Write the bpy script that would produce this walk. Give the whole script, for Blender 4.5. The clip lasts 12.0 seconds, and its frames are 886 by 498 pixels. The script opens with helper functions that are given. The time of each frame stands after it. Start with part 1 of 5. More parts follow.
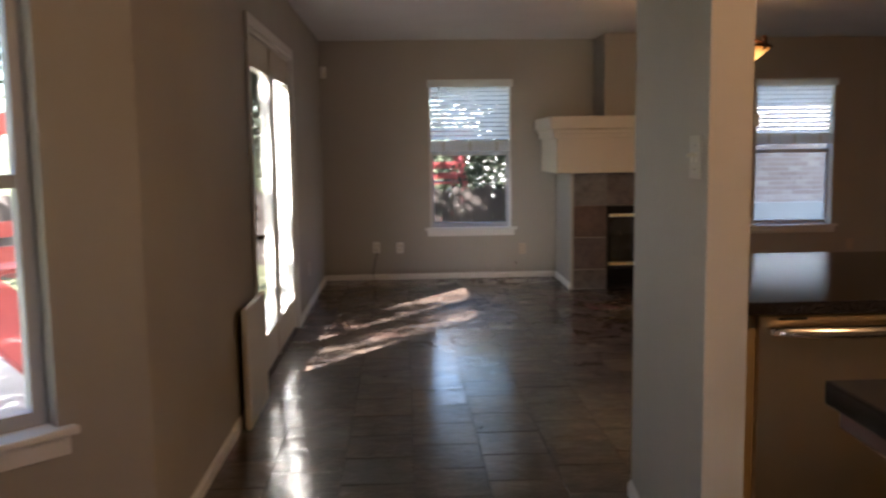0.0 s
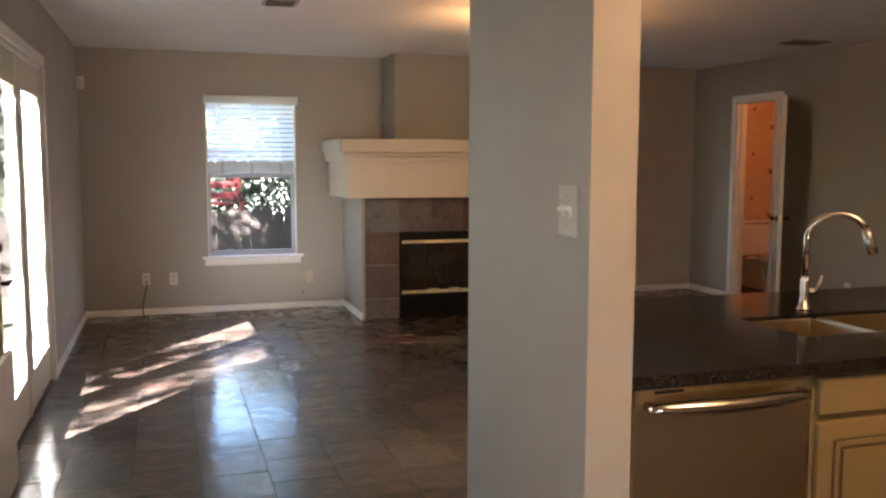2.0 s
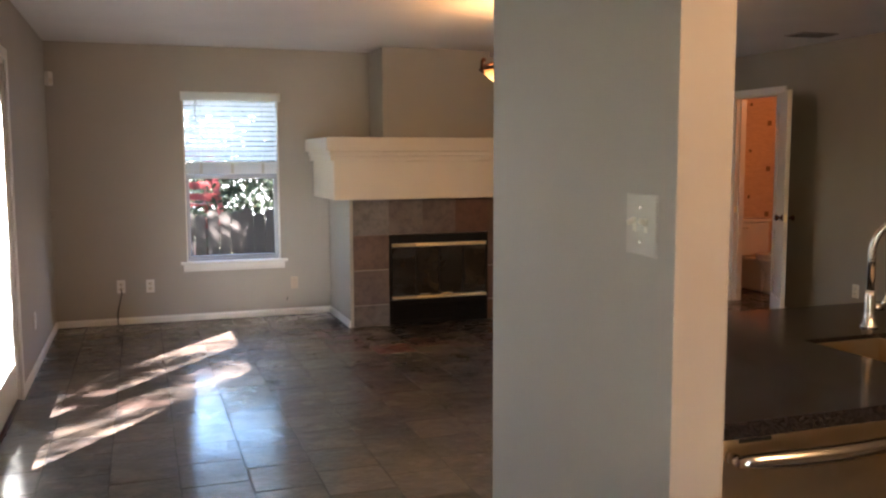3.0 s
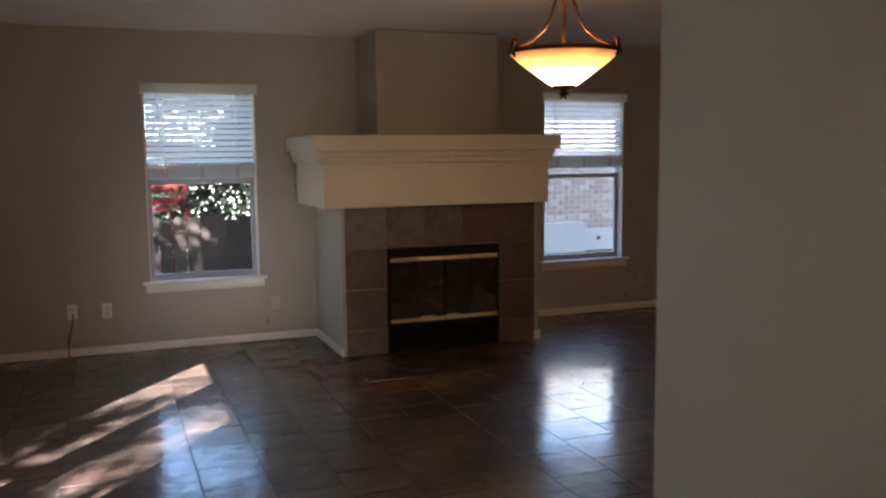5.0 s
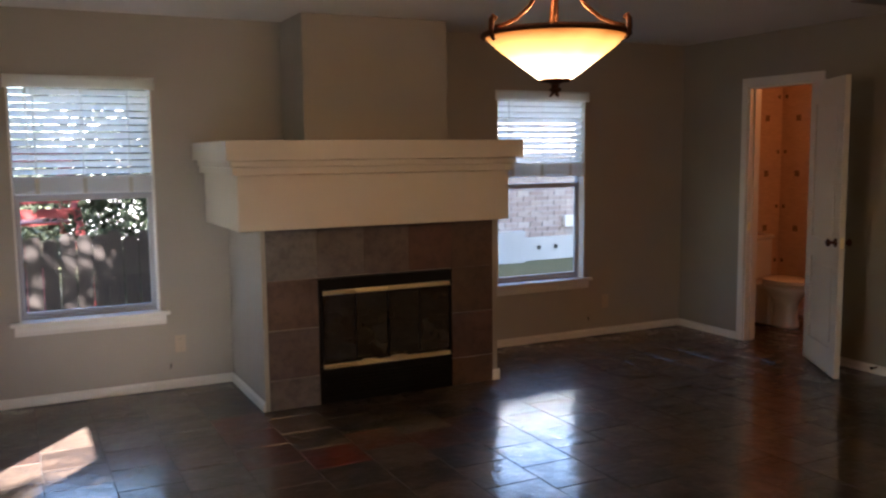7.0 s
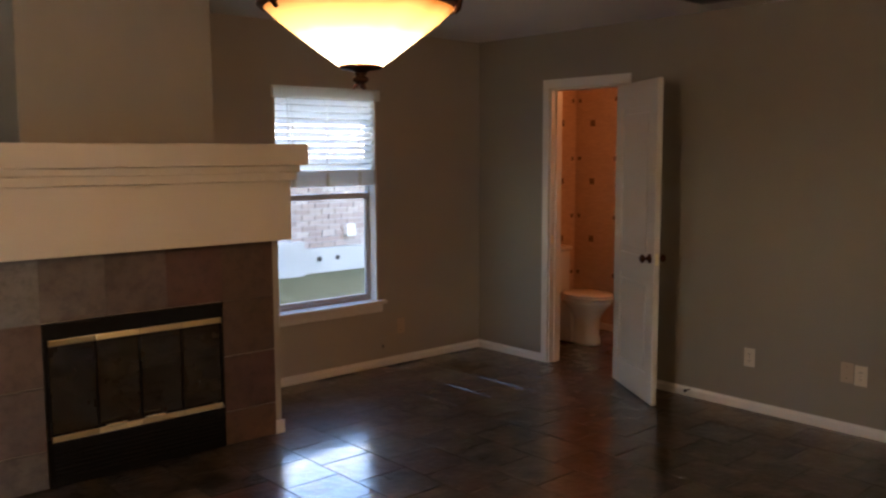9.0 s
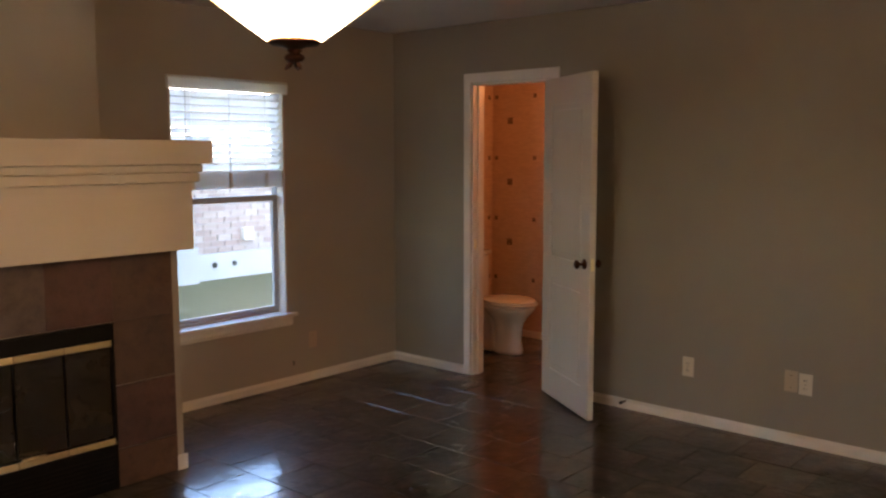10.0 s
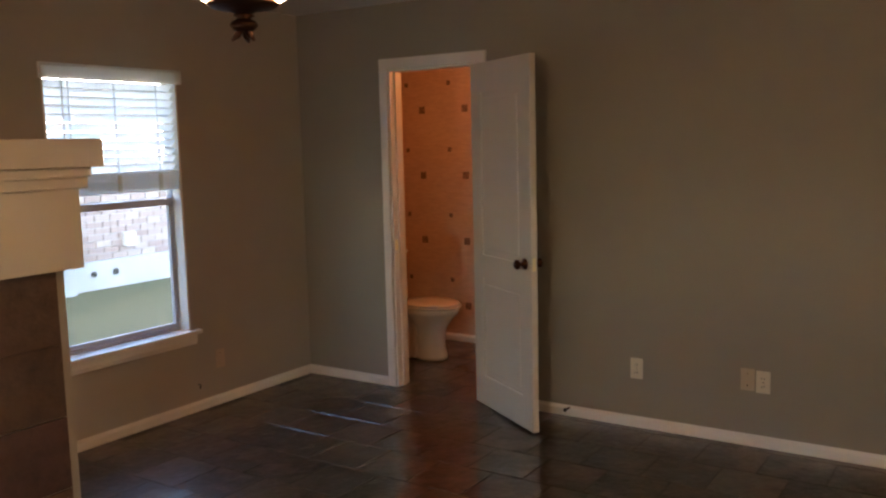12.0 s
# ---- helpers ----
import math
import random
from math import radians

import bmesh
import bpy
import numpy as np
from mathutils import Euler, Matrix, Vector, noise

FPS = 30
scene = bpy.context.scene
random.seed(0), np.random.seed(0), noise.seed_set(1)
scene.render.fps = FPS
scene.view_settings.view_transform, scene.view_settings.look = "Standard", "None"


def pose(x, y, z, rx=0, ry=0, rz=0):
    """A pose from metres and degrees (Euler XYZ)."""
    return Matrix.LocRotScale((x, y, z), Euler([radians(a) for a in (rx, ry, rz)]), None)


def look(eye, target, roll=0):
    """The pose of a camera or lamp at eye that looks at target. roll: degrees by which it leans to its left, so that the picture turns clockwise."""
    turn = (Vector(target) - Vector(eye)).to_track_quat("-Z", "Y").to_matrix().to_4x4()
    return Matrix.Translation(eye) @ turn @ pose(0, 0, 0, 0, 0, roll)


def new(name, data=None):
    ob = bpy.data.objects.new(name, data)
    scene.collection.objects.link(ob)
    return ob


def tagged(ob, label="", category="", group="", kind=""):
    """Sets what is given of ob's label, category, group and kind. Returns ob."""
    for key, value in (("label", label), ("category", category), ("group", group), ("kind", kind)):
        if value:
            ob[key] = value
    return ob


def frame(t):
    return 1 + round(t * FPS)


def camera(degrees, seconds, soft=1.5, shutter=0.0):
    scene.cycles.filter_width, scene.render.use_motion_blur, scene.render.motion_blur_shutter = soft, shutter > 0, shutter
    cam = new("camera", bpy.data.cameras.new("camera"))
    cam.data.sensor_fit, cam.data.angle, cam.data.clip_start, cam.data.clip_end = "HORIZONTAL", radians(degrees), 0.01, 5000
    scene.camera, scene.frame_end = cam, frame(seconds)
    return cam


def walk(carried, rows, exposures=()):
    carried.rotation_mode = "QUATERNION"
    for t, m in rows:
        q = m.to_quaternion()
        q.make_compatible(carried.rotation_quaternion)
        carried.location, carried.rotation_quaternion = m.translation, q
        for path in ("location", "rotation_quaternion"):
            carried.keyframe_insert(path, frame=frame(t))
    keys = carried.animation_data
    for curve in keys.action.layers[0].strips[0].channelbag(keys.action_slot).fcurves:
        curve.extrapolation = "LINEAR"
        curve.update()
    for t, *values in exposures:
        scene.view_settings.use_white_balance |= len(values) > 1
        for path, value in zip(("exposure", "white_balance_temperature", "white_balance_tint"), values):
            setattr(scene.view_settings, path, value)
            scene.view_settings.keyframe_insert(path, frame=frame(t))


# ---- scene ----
cam = camera(54.0, 12.0, soft=2.3, shutter=0.4)
PATH = [
    (0, (0.826, -0.398, 1.36), (0.914, 1.586, 1.128), -0.8),
    (0.5, (0.851, -0.258, 1.398), (1.185, 1.701, 1.174), -0.3),
    (1, (0.814, -0.199, 1.41), (1.314, 1.727, 1.204), -0.0),
    (1.5, (0.757, -0.081, 1.431), (1.327, 1.826, 1.23), 0.1),
    (2, (0.735, 0.105, 1.438), (1.338, 2.001, 1.236), 0.1),
    (2.5, (0.727, 0.291, 1.447), (1.357, 2.178, 1.24), -0.1),
    (3, (0.728, 0.501, 1.449), (1.38, 2.38, 1.242), -0.2),
    (5, (0.809, 1.578, 1.493), (1.527, 3.432, 1.274), -0.6),
    (5.5, (0.82, 1.926, 1.562), (1.558, 3.769, 1.321), -0.5),
    (6, (0.883, 2.202, 1.582), (1.644, 4.035, 1.338), -0.4),
    (6.5, (0.972, 2.456, 1.570), (1.783, 4.270, 1.335), -0.5),
    (7, (1.078, 2.688, 1.550), (1.967, 4.466, 1.329), -0.6),
    (9, (1.515, 3.524, 1.578), (2.831, 5.014, 1.358), -0.2),
    (9.5, (1.605, 3.756, 1.565), (3.019, 5.154, 1.348), -0.0),
    (10, (1.711, 3.980, 1.567), (3.201, 5.296, 1.347), -0.1),
    (10.5, (1.828, 4.129, 1.570), (3.366, 5.391, 1.346), -0.4),
    (11, (1.898, 4.246, 1.577), (3.476, 5.453, 1.345), -0.7),
    (11.5, (1.926, 4.356, 1.577), (3.540, 5.512, 1.340), -1.0),
    (12, (1.937, 4.489, 1.577), (3.589, 5.590, 1.334), -1.4),
]
walk(cam, [(t, look(e, g, r)) for t, e, g, r in PATH],
     exposures=[(0, 4.25, 6150, 20), (0.5, 4.9, 6200, 21), (1.0, 5.2, 6150, 19), (3.0, 5.25, 5950, 18), (5.0, 4.2, 6000, 20), (6.0, 4.3, 6100, 21),
                (7.0, 4.45, 6100, 21), (9.0, 4.75, 6300, 20), (10.5, 5.2, 6400, 19), (12, 5.15, 6400, 18)])

# ---- light ----
SUN_WAY = Vector((1.46, 1.95, -1.82)).normalized()
world = bpy.data.worlds.new("sky")
scene.world = world
world.use_nodes = True
wt = world.node_tree
sky = wt.nodes.new("ShaderNodeTexSky")
sky.sky_type = "NISHITA"
sky.sun_disc = False
sky.sun_elevation = math.asin(-SUN_WAY.z)
sky.sun_rotation = math.atan2(-SUN_WAY.x, -SUN_WAY.y)
wt.links.new(sky.outputs[0], wt.nodes["Background"].inputs[0])
wt.nodes["Background"].inputs[1].default_value = 0.052
sun_data = bpy.data.lights.new("sun", "SUN")
sun_data.energy, sun_data.angle, sun_data.color = 5.0, radians(0.6), (1.0, 0.96, 0.89)
sun = new("sun", sun_data)
sun.matrix_world = look(Vector((0, 0, 0)) - SUN_WAY * 20, (0, 0, 0))


def lamp_point(name, at, watts, colour, radius):
    d = bpy.data.lights.new(name, "POINT")
    d.energy, d.color, d.shadow_soft_size = watts, colour, radius
    o = new(name, d)
    o.location = at
    return o


LAMP_AT = (3.092, 5.682)
lamp_point("pendant_bulb", (*LAMP_AT, 2.06), 0.70, (1.0, 0.56, 0.22), 0.05)
lamp_point("kitchen_bulb", (2.5, 0.55, 2.30), 2.5, (1.0, 0.57, 0.25), 0.10)
lamp_point("powder_bulb", (7.15, 7.25, 2.10), 0.29, (1.0, 0.34, 0.10), 0.06)

# ---- materials ----


class Mat:
    """A node material with short ways to add nodes and links."""

    def __init__(self, name):
        self.m = bpy.data.materials.new(name)
        self.m.use_nodes = True
        self.t = self.m.node_tree
        self.b = self.t.nodes["Principled BSDF"]

    def node(self, kind, **props):
        n = self.t.nodes.new(kind)
        for k, v in props.items():
            setattr(n, k, v)
        return n

    def link(self, a, b):
        self.t.links.new(a, b)

    def coords(self):
        return self.node("ShaderNodeTexCoord").outputs["Object"]

    def noise(self, scale, detail=3.0, rough=0.55, vec=None, stretch=None):
        n = self.node("ShaderNodeTexNoise")
        n.inputs["Scale"].default_value = scale
        n.inputs["Detail"].default_value = detail
        n.inputs["Roughness"].default_value = rough
        v = vec or self.coords()
        if stretch:
            mp = self.node("ShaderNodeMapping")
            mp.inputs["Scale"].default_value = stretch
            self.link(v, mp.inputs["Vector"])
            v = mp.outputs[0]
        self.link(v, n.inputs["Vector"])
        return n.outputs["Fac"]

    def ramp(self, fac, stops):
        r = self.node("ShaderNodeValToRGB")
        e = r.color_ramp.elements
        while len(e) < len(stops):
            e.new(0.5)
        for k, (p, c) in zip(e, stops):
            k.position = p
            k.color = (*c, 1) if len(c) == 3 else c
        self.link(fac, r.inputs[0])
        return r.outputs[0]

    def mix(self, fac, a, b, mode="MIX"):
        n = self.node("ShaderNodeMix", data_type="RGBA", blend_type=mode)
        for sock, v in ((n.inputs[0], fac), (n.inputs[6], a), (n.inputs[7], b)):
            if isinstance(v, (int, float)):
                sock.default_value = v
            elif isinstance(v, tuple):
                sock.default_value = (*v, 1)
            else:
                self.link(v, sock)
        return n.outputs[2]

    def math(self, op, a, b=0.0, c=0.0):
        n = self.node("ShaderNodeMath", operation=op)
        for sock, v in zip(n.inputs, (a, b, c)):
            if isinstance(v, (int, float)):
                sock.default_value = v
            else:
                self.link(v, sock)
        return n.outputs[0]

    def bump(self, height, strength=0.2, distance=0.002):
        n = self.node("ShaderNodeBump")
        n.inputs["Strength"].default_value = strength
        n.inputs["Distance"].default_value = distance
        self.link(height, n.inputs["Height"])
        self.link(n.outputs[0], self.b.inputs["Normal"])

    def set(self, rough=0.5, metal=0.0, base=None, spec=None):
        self.b.inputs["Metallic"].default_value = metal
        for key, v in (("Roughness", rough), ("Base Color", base)):
            if v is None:
                continue
            if isinstance(v, tuple):
                self.b.inputs[key].default_value = (*v, 1)
            elif isinstance(v, (int, float)):
                self.b.inputs[key].default_value = v
            else:
                self.link(v, self.b.inputs[key])
        if spec is not None:
            self.b.inputs["Specular IOR Level"].default_value = spec
        return self.m


def paint(name, colour, rough=0.6, vary=0.06, texture=0.12, scale=90):
    k = Mat(name)
    big = k.noise(1.3, 3)
    dark = tuple(v * (1 - vary * 2) for v in colour)
    light = tuple(min(1, v * (1 + vary)) for v in colour)
    col = k.ramp(big, [(0.3, dark), (0.75, light)])
    k.bump(k.noise(scale, 4, 0.6), texture, 0.002)
    return k.set(rough, 0, col)


def metal(name, colour, rough=0.25, brushed=None):
    k = Mat(name)
    n = k.noise(60, 3, 0.6, stretch=brushed) if brushed else k.noise(25, 4)
    r = k.math("MULTIPLY_ADD", n, 0.22, rough - 0.08)
    k.bump(n, 0.05, 0.0006)
    return k.set(r, 1.0, colour)


def slate(name, per_island=False, tones=None, rough=(0.35, 0.60), lift=1.0, gloss=0.9, stain=0.7):
    """Sealed riven slate: one tone for each tile, rust and mineral veins, a wavy glossy face."""
    k = Mat(name)
    if per_island:
        rnd = k.node("ShaderNodeNewGeometry").outputs["Random Per Island"]
    else:
        rnd = k.node("ShaderNodeObjectInfo").outputs["Random"]
    geo = k.node("ShaderNodeNewGeometry").outputs["Position"]
    off = k.math("MULTIPLY", rnd, 37.0)
    comb = k.node("ShaderNodeCombineXYZ")
    for i in range(3):
        k.link(off, comb.inputs[i])
    add = k.node("ShaderNodeVectorMath", operation="ADD")
    k.link(geo, add.inputs[0])
    k.link(comb.outputs[0], add.inputs[1])
    v = add.outputs[0]
    tones = tones or [(0.0, (0.012, 0.010, 0.009)), (0.18, (0.042, 0.028, 0.020)), (0.36, (0.026, 0.026, 0.025)), (0.5, (0.050, 0.038, 0.027)),
                      (0.66, (0.085, 0.062, 0.045)), (0.8, (0.058, 0.032, 0.024)), (0.92, (0.075, 0.060, 0.044))]
    tones = [(p, tuple(c * lift for c in col)) for p, col in tones]
    base = k.ramp(rnd, tones)
    cloud = k.noise(5.5, 5, 0.6, v)
    tones_dark = k.mix(0.75 if gloss > 0.8 else 0.35, base, (0.012, 0.011, 0.011))
    col = k.mix(k.ramp(k.noise(3.2, 4, 0.6, v), [(0.42, (0, 0, 0)), (0.62, (0.85, 0.85, 0.85))]), base, tones_dark)
    col = k.mix(k.ramp(cloud, [(0.48, (0, 0, 0)), (0.68, (1, 1, 1))]), col, k.mix(stain, col, tuple(c * lift for c in (0.115, 0.080, 0.056))))
    vein = k.noise(16, 6, 0.7, v)
    col = k.mix(k.ramp(vein, [(0.46, (0, 0, 0)), (0.70, (0.9, 0.9, 0.9))]), col, k.mix(0.5, col, (0.02, 0.02, 0.022)))
    wave = k.noise(9.0, 4, 0.62, v)
    fine = k.noise(45, 5, 0.65, v)
    h = k.math("MULTIPLY_ADD", fine, 0.22, wave)
    k.bump(h, 0.8, 0.010)
    r = k.math("MULTIPLY_ADD", fine, rough[1] - rough[0], rough[0] - 0.08)
    if gloss > 0.8:
        k.link(k.ramp(k.noise(7.0, 5, 0.65, v), [(0.36, (0.6, 0.6, 0.6)), (0.56, (1, 1, 1))]), k.b.inputs["Coat Weight"])
        k.b.inputs["Coat IOR"].default_value = 1.9
        k.b.inputs["Coat Roughness"].default_value = 0.06
        soft = k.node("ShaderNodeBump")
        soft.inputs["Strength"].default_value = 0.36
        soft.inputs["Distance"].default_value = 0.006
        k.link(h, soft.inputs["Height"])
        k.link(soft.outputs[0], k.b.inputs["Coat Normal"])
    return k.set(r, 0, col, 0.22 if gloss > 0.8 else gloss)


def wood_board(name, dark, light, rough=0.7, axis=(14, 14, 0.9)):
    k = Mat(name)
    grain = k.noise(6, 5, 0.65, stretch=axis)
    rnd = k.node("ShaderNodeObjectInfo").outputs["Random"]
    col = k.ramp(grain, [(0.3, dark), (0.7, light)])
    col = k.mix(k.math("MULTIPLY", rnd, 0.5), col, k.mix(0.5, col, dark))
    k.bump(grain, 0.3, 0.002)
    return k.set(rough, 0, col)


def clear_glass(name):
    k = Mat(name)
    out = k.t.nodes["Material Output"]
    clear = k.node("ShaderNodeBsdfTransparent")
    clear.inputs[0].default_value = (0.93, 0.96, 0.95, 1)
    gl = k.node("ShaderNodeBsdfGlossy")
    gl.inputs["Roughness"].default_value = 0.02
    fr = k.node("ShaderNodeLayerWeight")
    fr.inputs[0].default_value = 0.5
    sheen = k.math("MULTIPLY_ADD", k.math("POWER", fr.outputs["Facing"], 5.0), 0.90, 0.035)
    mx = k.node("ShaderNodeMixShader")
    k.link(sheen, mx.inputs[0])
    k.link(clear.outputs[0], mx.inputs[1])
    k.link(gl.outputs[0], mx.inputs[2])
    k.link(mx.outputs[0], out.inputs[0])
    return k.m


WALL = paint("greige_wall_paint", (0.410, 0.380, 0.325), 0.62, 0.03, 0.22, 120)
# east wall: WALL's greige darkened, its dimmer light put into the colour
WALL_EAST = paint("shaded_greige_wall_paint", (0.315, 0.295, 0.240), 0.62, 0.03, 0.22, 120)
CEIL = paint("white_ceiling_paint", (0.74, 0.71, 0.66), 0.75, 0.03, 0.4, 140)
TRIM = paint("white_trim_paint", (0.78, 0.76, 0.71), 0.38, 0.03, 0.05, 60)
CREAM = paint("cream_mantel_paint", (0.66, 0.60, 0.49), 0.45, 0.03, 0.08, 70)
DOORPAINT = paint("off_white_door_paint", (0.70, 0.67, 0.58), 0.36, 0.03, 0.10, 50)


def thin_vinyl(name, colour):
    """White vinyl that lets a little daylight through."""
    k = Mat(name)
    col = k.ramp(k.noise(3, 3), [(0.3, tuple(c * 0.94 for c in colour)), (0.7, colour)])
    k.set(0.42, 0, col)
    tr = k.node("ShaderNodeBsdfTranslucent")
    tr.inputs[0].default_value = (*colour, 1)
    mx = k.node("ShaderNodeMixShader")
    mx.inputs[0].default_value = 0.8
    k.link(k.b.outputs[0], mx.inputs[1])
    k.link(tr.outputs[0], mx.inputs[2])
    k.link(mx.outputs[0], k.t.nodes["Material Output"].inputs[0])
    return k.m


BLIND = thin_vinyl("white_blind_vinyl", (0.90, 0.89, 0.86))
VINYL = paint("grey_window_vinyl", (0.46, 0.47, 0.50), 0.4, 0.03, 0.03, 40)
PLATE = paint("ivory_plastic", (0.70, 0.66, 0.54), 0.35, 0.02, 0.02, 40)
PLATE_PAINTED = paint("beige_painted_plate", (0.52, 0.44, 0.33), 0.4, 0.02, 0.02, 40)
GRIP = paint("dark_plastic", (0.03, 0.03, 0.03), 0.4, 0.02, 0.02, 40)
SLATE = slate("sealed_slate_tile")
SLATE_FIELD = slate("sealed_slate_field", True)
SLATE_RED = slate("red_slate_tile", False, [(0.0, (0.085, 0.008, 0.006)), (0.5, (0.12, 0.015, 0.010)), (1.0, (0.08, 0.026, 0.016))])
SLATE_FACE = slate("slate_surround_tile", False, [(0.0, (0.052, 0.045, 0.038)), (0.2, (0.150, 0.078, 0.042)), (0.42, (0.100, 0.104, 0.108)), (0.6, (0.190, 0.180, 0.168)),
                                                  (0.8, (0.095, 0.042, 0.028)), (1.0, (0.175, 0.168, 0.160))], (0.45, 0.75), 1.12, 0.5, 0.3)
GROUT = paint("dark_grout", (0.030, 0.025, 0.020), 0.85, 0.1, 0.4, 160)
BRASS = metal("polished_brass", (0.96, 0.88, 0.60), 0.40)
BRONZE = metal("oil_rubbed_bronze", (0.085, 0.040, 0.025), 0.42)
# gold tint puts the kitchen's warm light into the steel's own colour
STEEL = metal("brushed_steel_warm_lit", (0.68, 0.55, 0.37), 0.30, (1, 1, 30))
CHROME = metal("satin_nickel", (0.66, 0.62, 0.56), 0.2)
BLACK = metal("black_firebox_metal", (0.03, 0.03, 0.032), 0.45)
CAB = paint("antiqued_cream_cabinet_paint", (0.27, 0.195, 0.085), 0.42, 0.12, 0.1, 40)
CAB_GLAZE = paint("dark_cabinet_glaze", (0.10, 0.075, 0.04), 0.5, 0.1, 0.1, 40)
GLASS = clear_glass("window_glass")
VENT = paint("dusty_vent_enamel", (0.36, 0.32, 0.27), 0.5, 0.08, 0.05, 60)


def granite():
    k = Mat("black_granite")
    n = k.noise(180, 4, 0.7)
    col = k.ramp(n, [(0.5, (0.012, 0.010, 0.010)), (0.72, (0.05, 0.04, 0.036)), (0.85, (0.16, 0.13, 0.11))])
    return k.set(0.10, 0, col, 0.38)


def smoked():
    k = Mat("smoked_fire_glass")
    n = k.noise(7, 4)
    col = k.ramp(n, [(0.30, (0.014, 0.012, 0.011)), (0.85, (0.055, 0.046, 0.036))])
    return k.set(0.05, 0, col, 1.0)


def wallpaper():
    """Warm paper with small square motifs set in a staggered grid."""
    k = Mat("motif_wallpaper")
    sep = k.node("ShaderNodeSeparateXYZ")
    k.link(k.node("ShaderNodeNewGeometry").outputs["Position"], sep.inputs[0])
    u = k.math("ADD", sep.outputs[0], sep.outputs[1])

    def motif(du, dz, size, across=0.40, up=0.515):
        a = k.math("ABSOLUTE", k.math("SUBTRACT", k.math("FRACT", k.math("MULTIPLY_ADD", u, 1 / across, du)), 0.5))
        b = k.math("ABSOLUTE", k.math("SUBTRACT", k.math("FRACT", k.math("MULTIPLY_ADD", sep.outputs[2], 1 / up, dz)), 0.5))
        return k.math("LESS_THAN", k.math("MAXIMUM", k.math("MULTIPLY", a, across), k.math("MULTIPLY", b, up)), size)
    m = k.math("MAXIMUM", motif(0.125, 0.937, 0.028), motif(0.76, 0.545, 0.017))
    streak = k.noise(14, 4, 0.6, stretch=(1, 1, 6))
    base = k.ramp(streak, [(0.35, (0.62, 0.46, 0.33)), (0.7, (0.74, 0.58, 0.43))])
    speck = k.noise(60, 3)
    mark = k.ramp(speck, [(0.4, (0.16, 0.11, 0.08)), (0.6, (0.33, 0.22, 0.15))])
    return k.set(0.6, 0, k.mix(m, base, mark))


def brick_face(name):
    k = Mat(name)
    rnd = k.node("ShaderNodeObjectInfo").outputs["Random"]
    col = k.ramp(rnd, [(0.0, (0.40, 0.31, 0.28)), (0.5, (0.50, 0.41, 0.38)), (1.0, (0.60, 0.53, 0.50))])
    n = k.noise(30, 4)
    k.bump(n, 0.4, 0.004)
    return k.set(0.85, 0, k.mix(k.math("MULTIPLY", n, 0.4), col, (0.30, 0.25, 0.22)))


def soil_grass():
    k = Mat("lawn")
    n = k.noise(0.8, 4)
    f = k.noise(40, 4)
    col = k.mix(n, (0.045, 0.075, 0.022), (0.10, 0.105, 0.045))
    k.bump(f, 0.7, 0.03)
    return k.set(0.9, 0, k.mix(f, col, (0.13, 0.115, 0.06)))


def leaf_mat(name, a, b):
    k = Mat(name)
    rnd = k.node("ShaderNodeNewGeometry").outputs["Random Per Island"]
    return k.set(0.75, 0, k.ramp(rnd, [(0.0, a), (1.0, b)]), 0.15)


def lamp_glass():
    k = Mat("amber_alabaster_glass")
    n = k.noise(9, 4)
    sep = k.node("ShaderNodeSeparateXYZ")
    k.link(k.coords(), sep.inputs[0])
    up = k.math("MULTIPLY_ADD", sep.outputs[2], 4.0, -7.30)
    heat = k.ramp(k.math("MULTIPLY_ADD", n, 0.12, up), [(0.22, (1.0, 0.80, 0.46)), (0.58, (0.55, 0.28, 0.07)), (0.86, (0.10, 0.030, 0.004))])
    k.link(heat, k.b.inputs["Emission Color"])
    k.b.inputs["Emission Strength"].default_value = 0.30
    return k.set(0.3, 0, (0.75, 0.5, 0.25))


GRANITE, SMOKED, PAPER, LAWN, SHADE = granite(), smoked(), wallpaper(), soil_grass(), lamp_glass()
BRICKM = brick_face("tan_brick")
MORTAR = paint("grey_mortar", (0.55, 0.52, 0.50), 0.9, 0.1, 0.4, 80)
CONCRETE = paint("pale_concrete", (0.52, 0.52, 0.51), 0.9, 0.1, 0.5, 30)
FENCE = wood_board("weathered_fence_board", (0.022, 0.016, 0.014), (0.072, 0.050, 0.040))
REDWOOD = wood_board("red_painted_timber", (0.20, 0.030, 0.030), (0.36, 0.070, 0.060), 0.5)
BARK = wood_board("tree_bark", (0.05, 0.038, 0.028), (0.13, 0.10, 0.075), 0.9, (8, 8, 1.5))
LEAF = leaf_mat("green_leaves", (0.020, 0.027, 0.014), (0.056, 0.066, 0.040))
PORCELAIN = paint("white_porcelain", (0.80, 0.78, 0.74), 0.12, 0.01, 0.0, 10)
ROOFING = paint("brown_shingle", (0.09, 0.075, 0.065), 0.9, 0.2, 0.6, 30)

# ---- mesh helpers ----


def bm_box(size, at=(0, 0, 0), bevel=0.0, rot=None, bm=None):
    bm = bm or bmesh.new()
    m = Matrix.Translation(at)
    if rot:
        m = m @ Euler([radians(a) for a in rot]).to_matrix().to_4x4()
    r = bmesh.ops.create_cube(bm, size=1.0, matrix=m @ Matrix.Diagonal((*size, 1)))
    if bevel > 0:
        es = list({e for v in r["verts"] for e in v.link_edges})
        bmesh.ops.bevel(bm, geom=es, offset=bevel, segments=2, affect="EDGES", profile=0.6)
    return bm


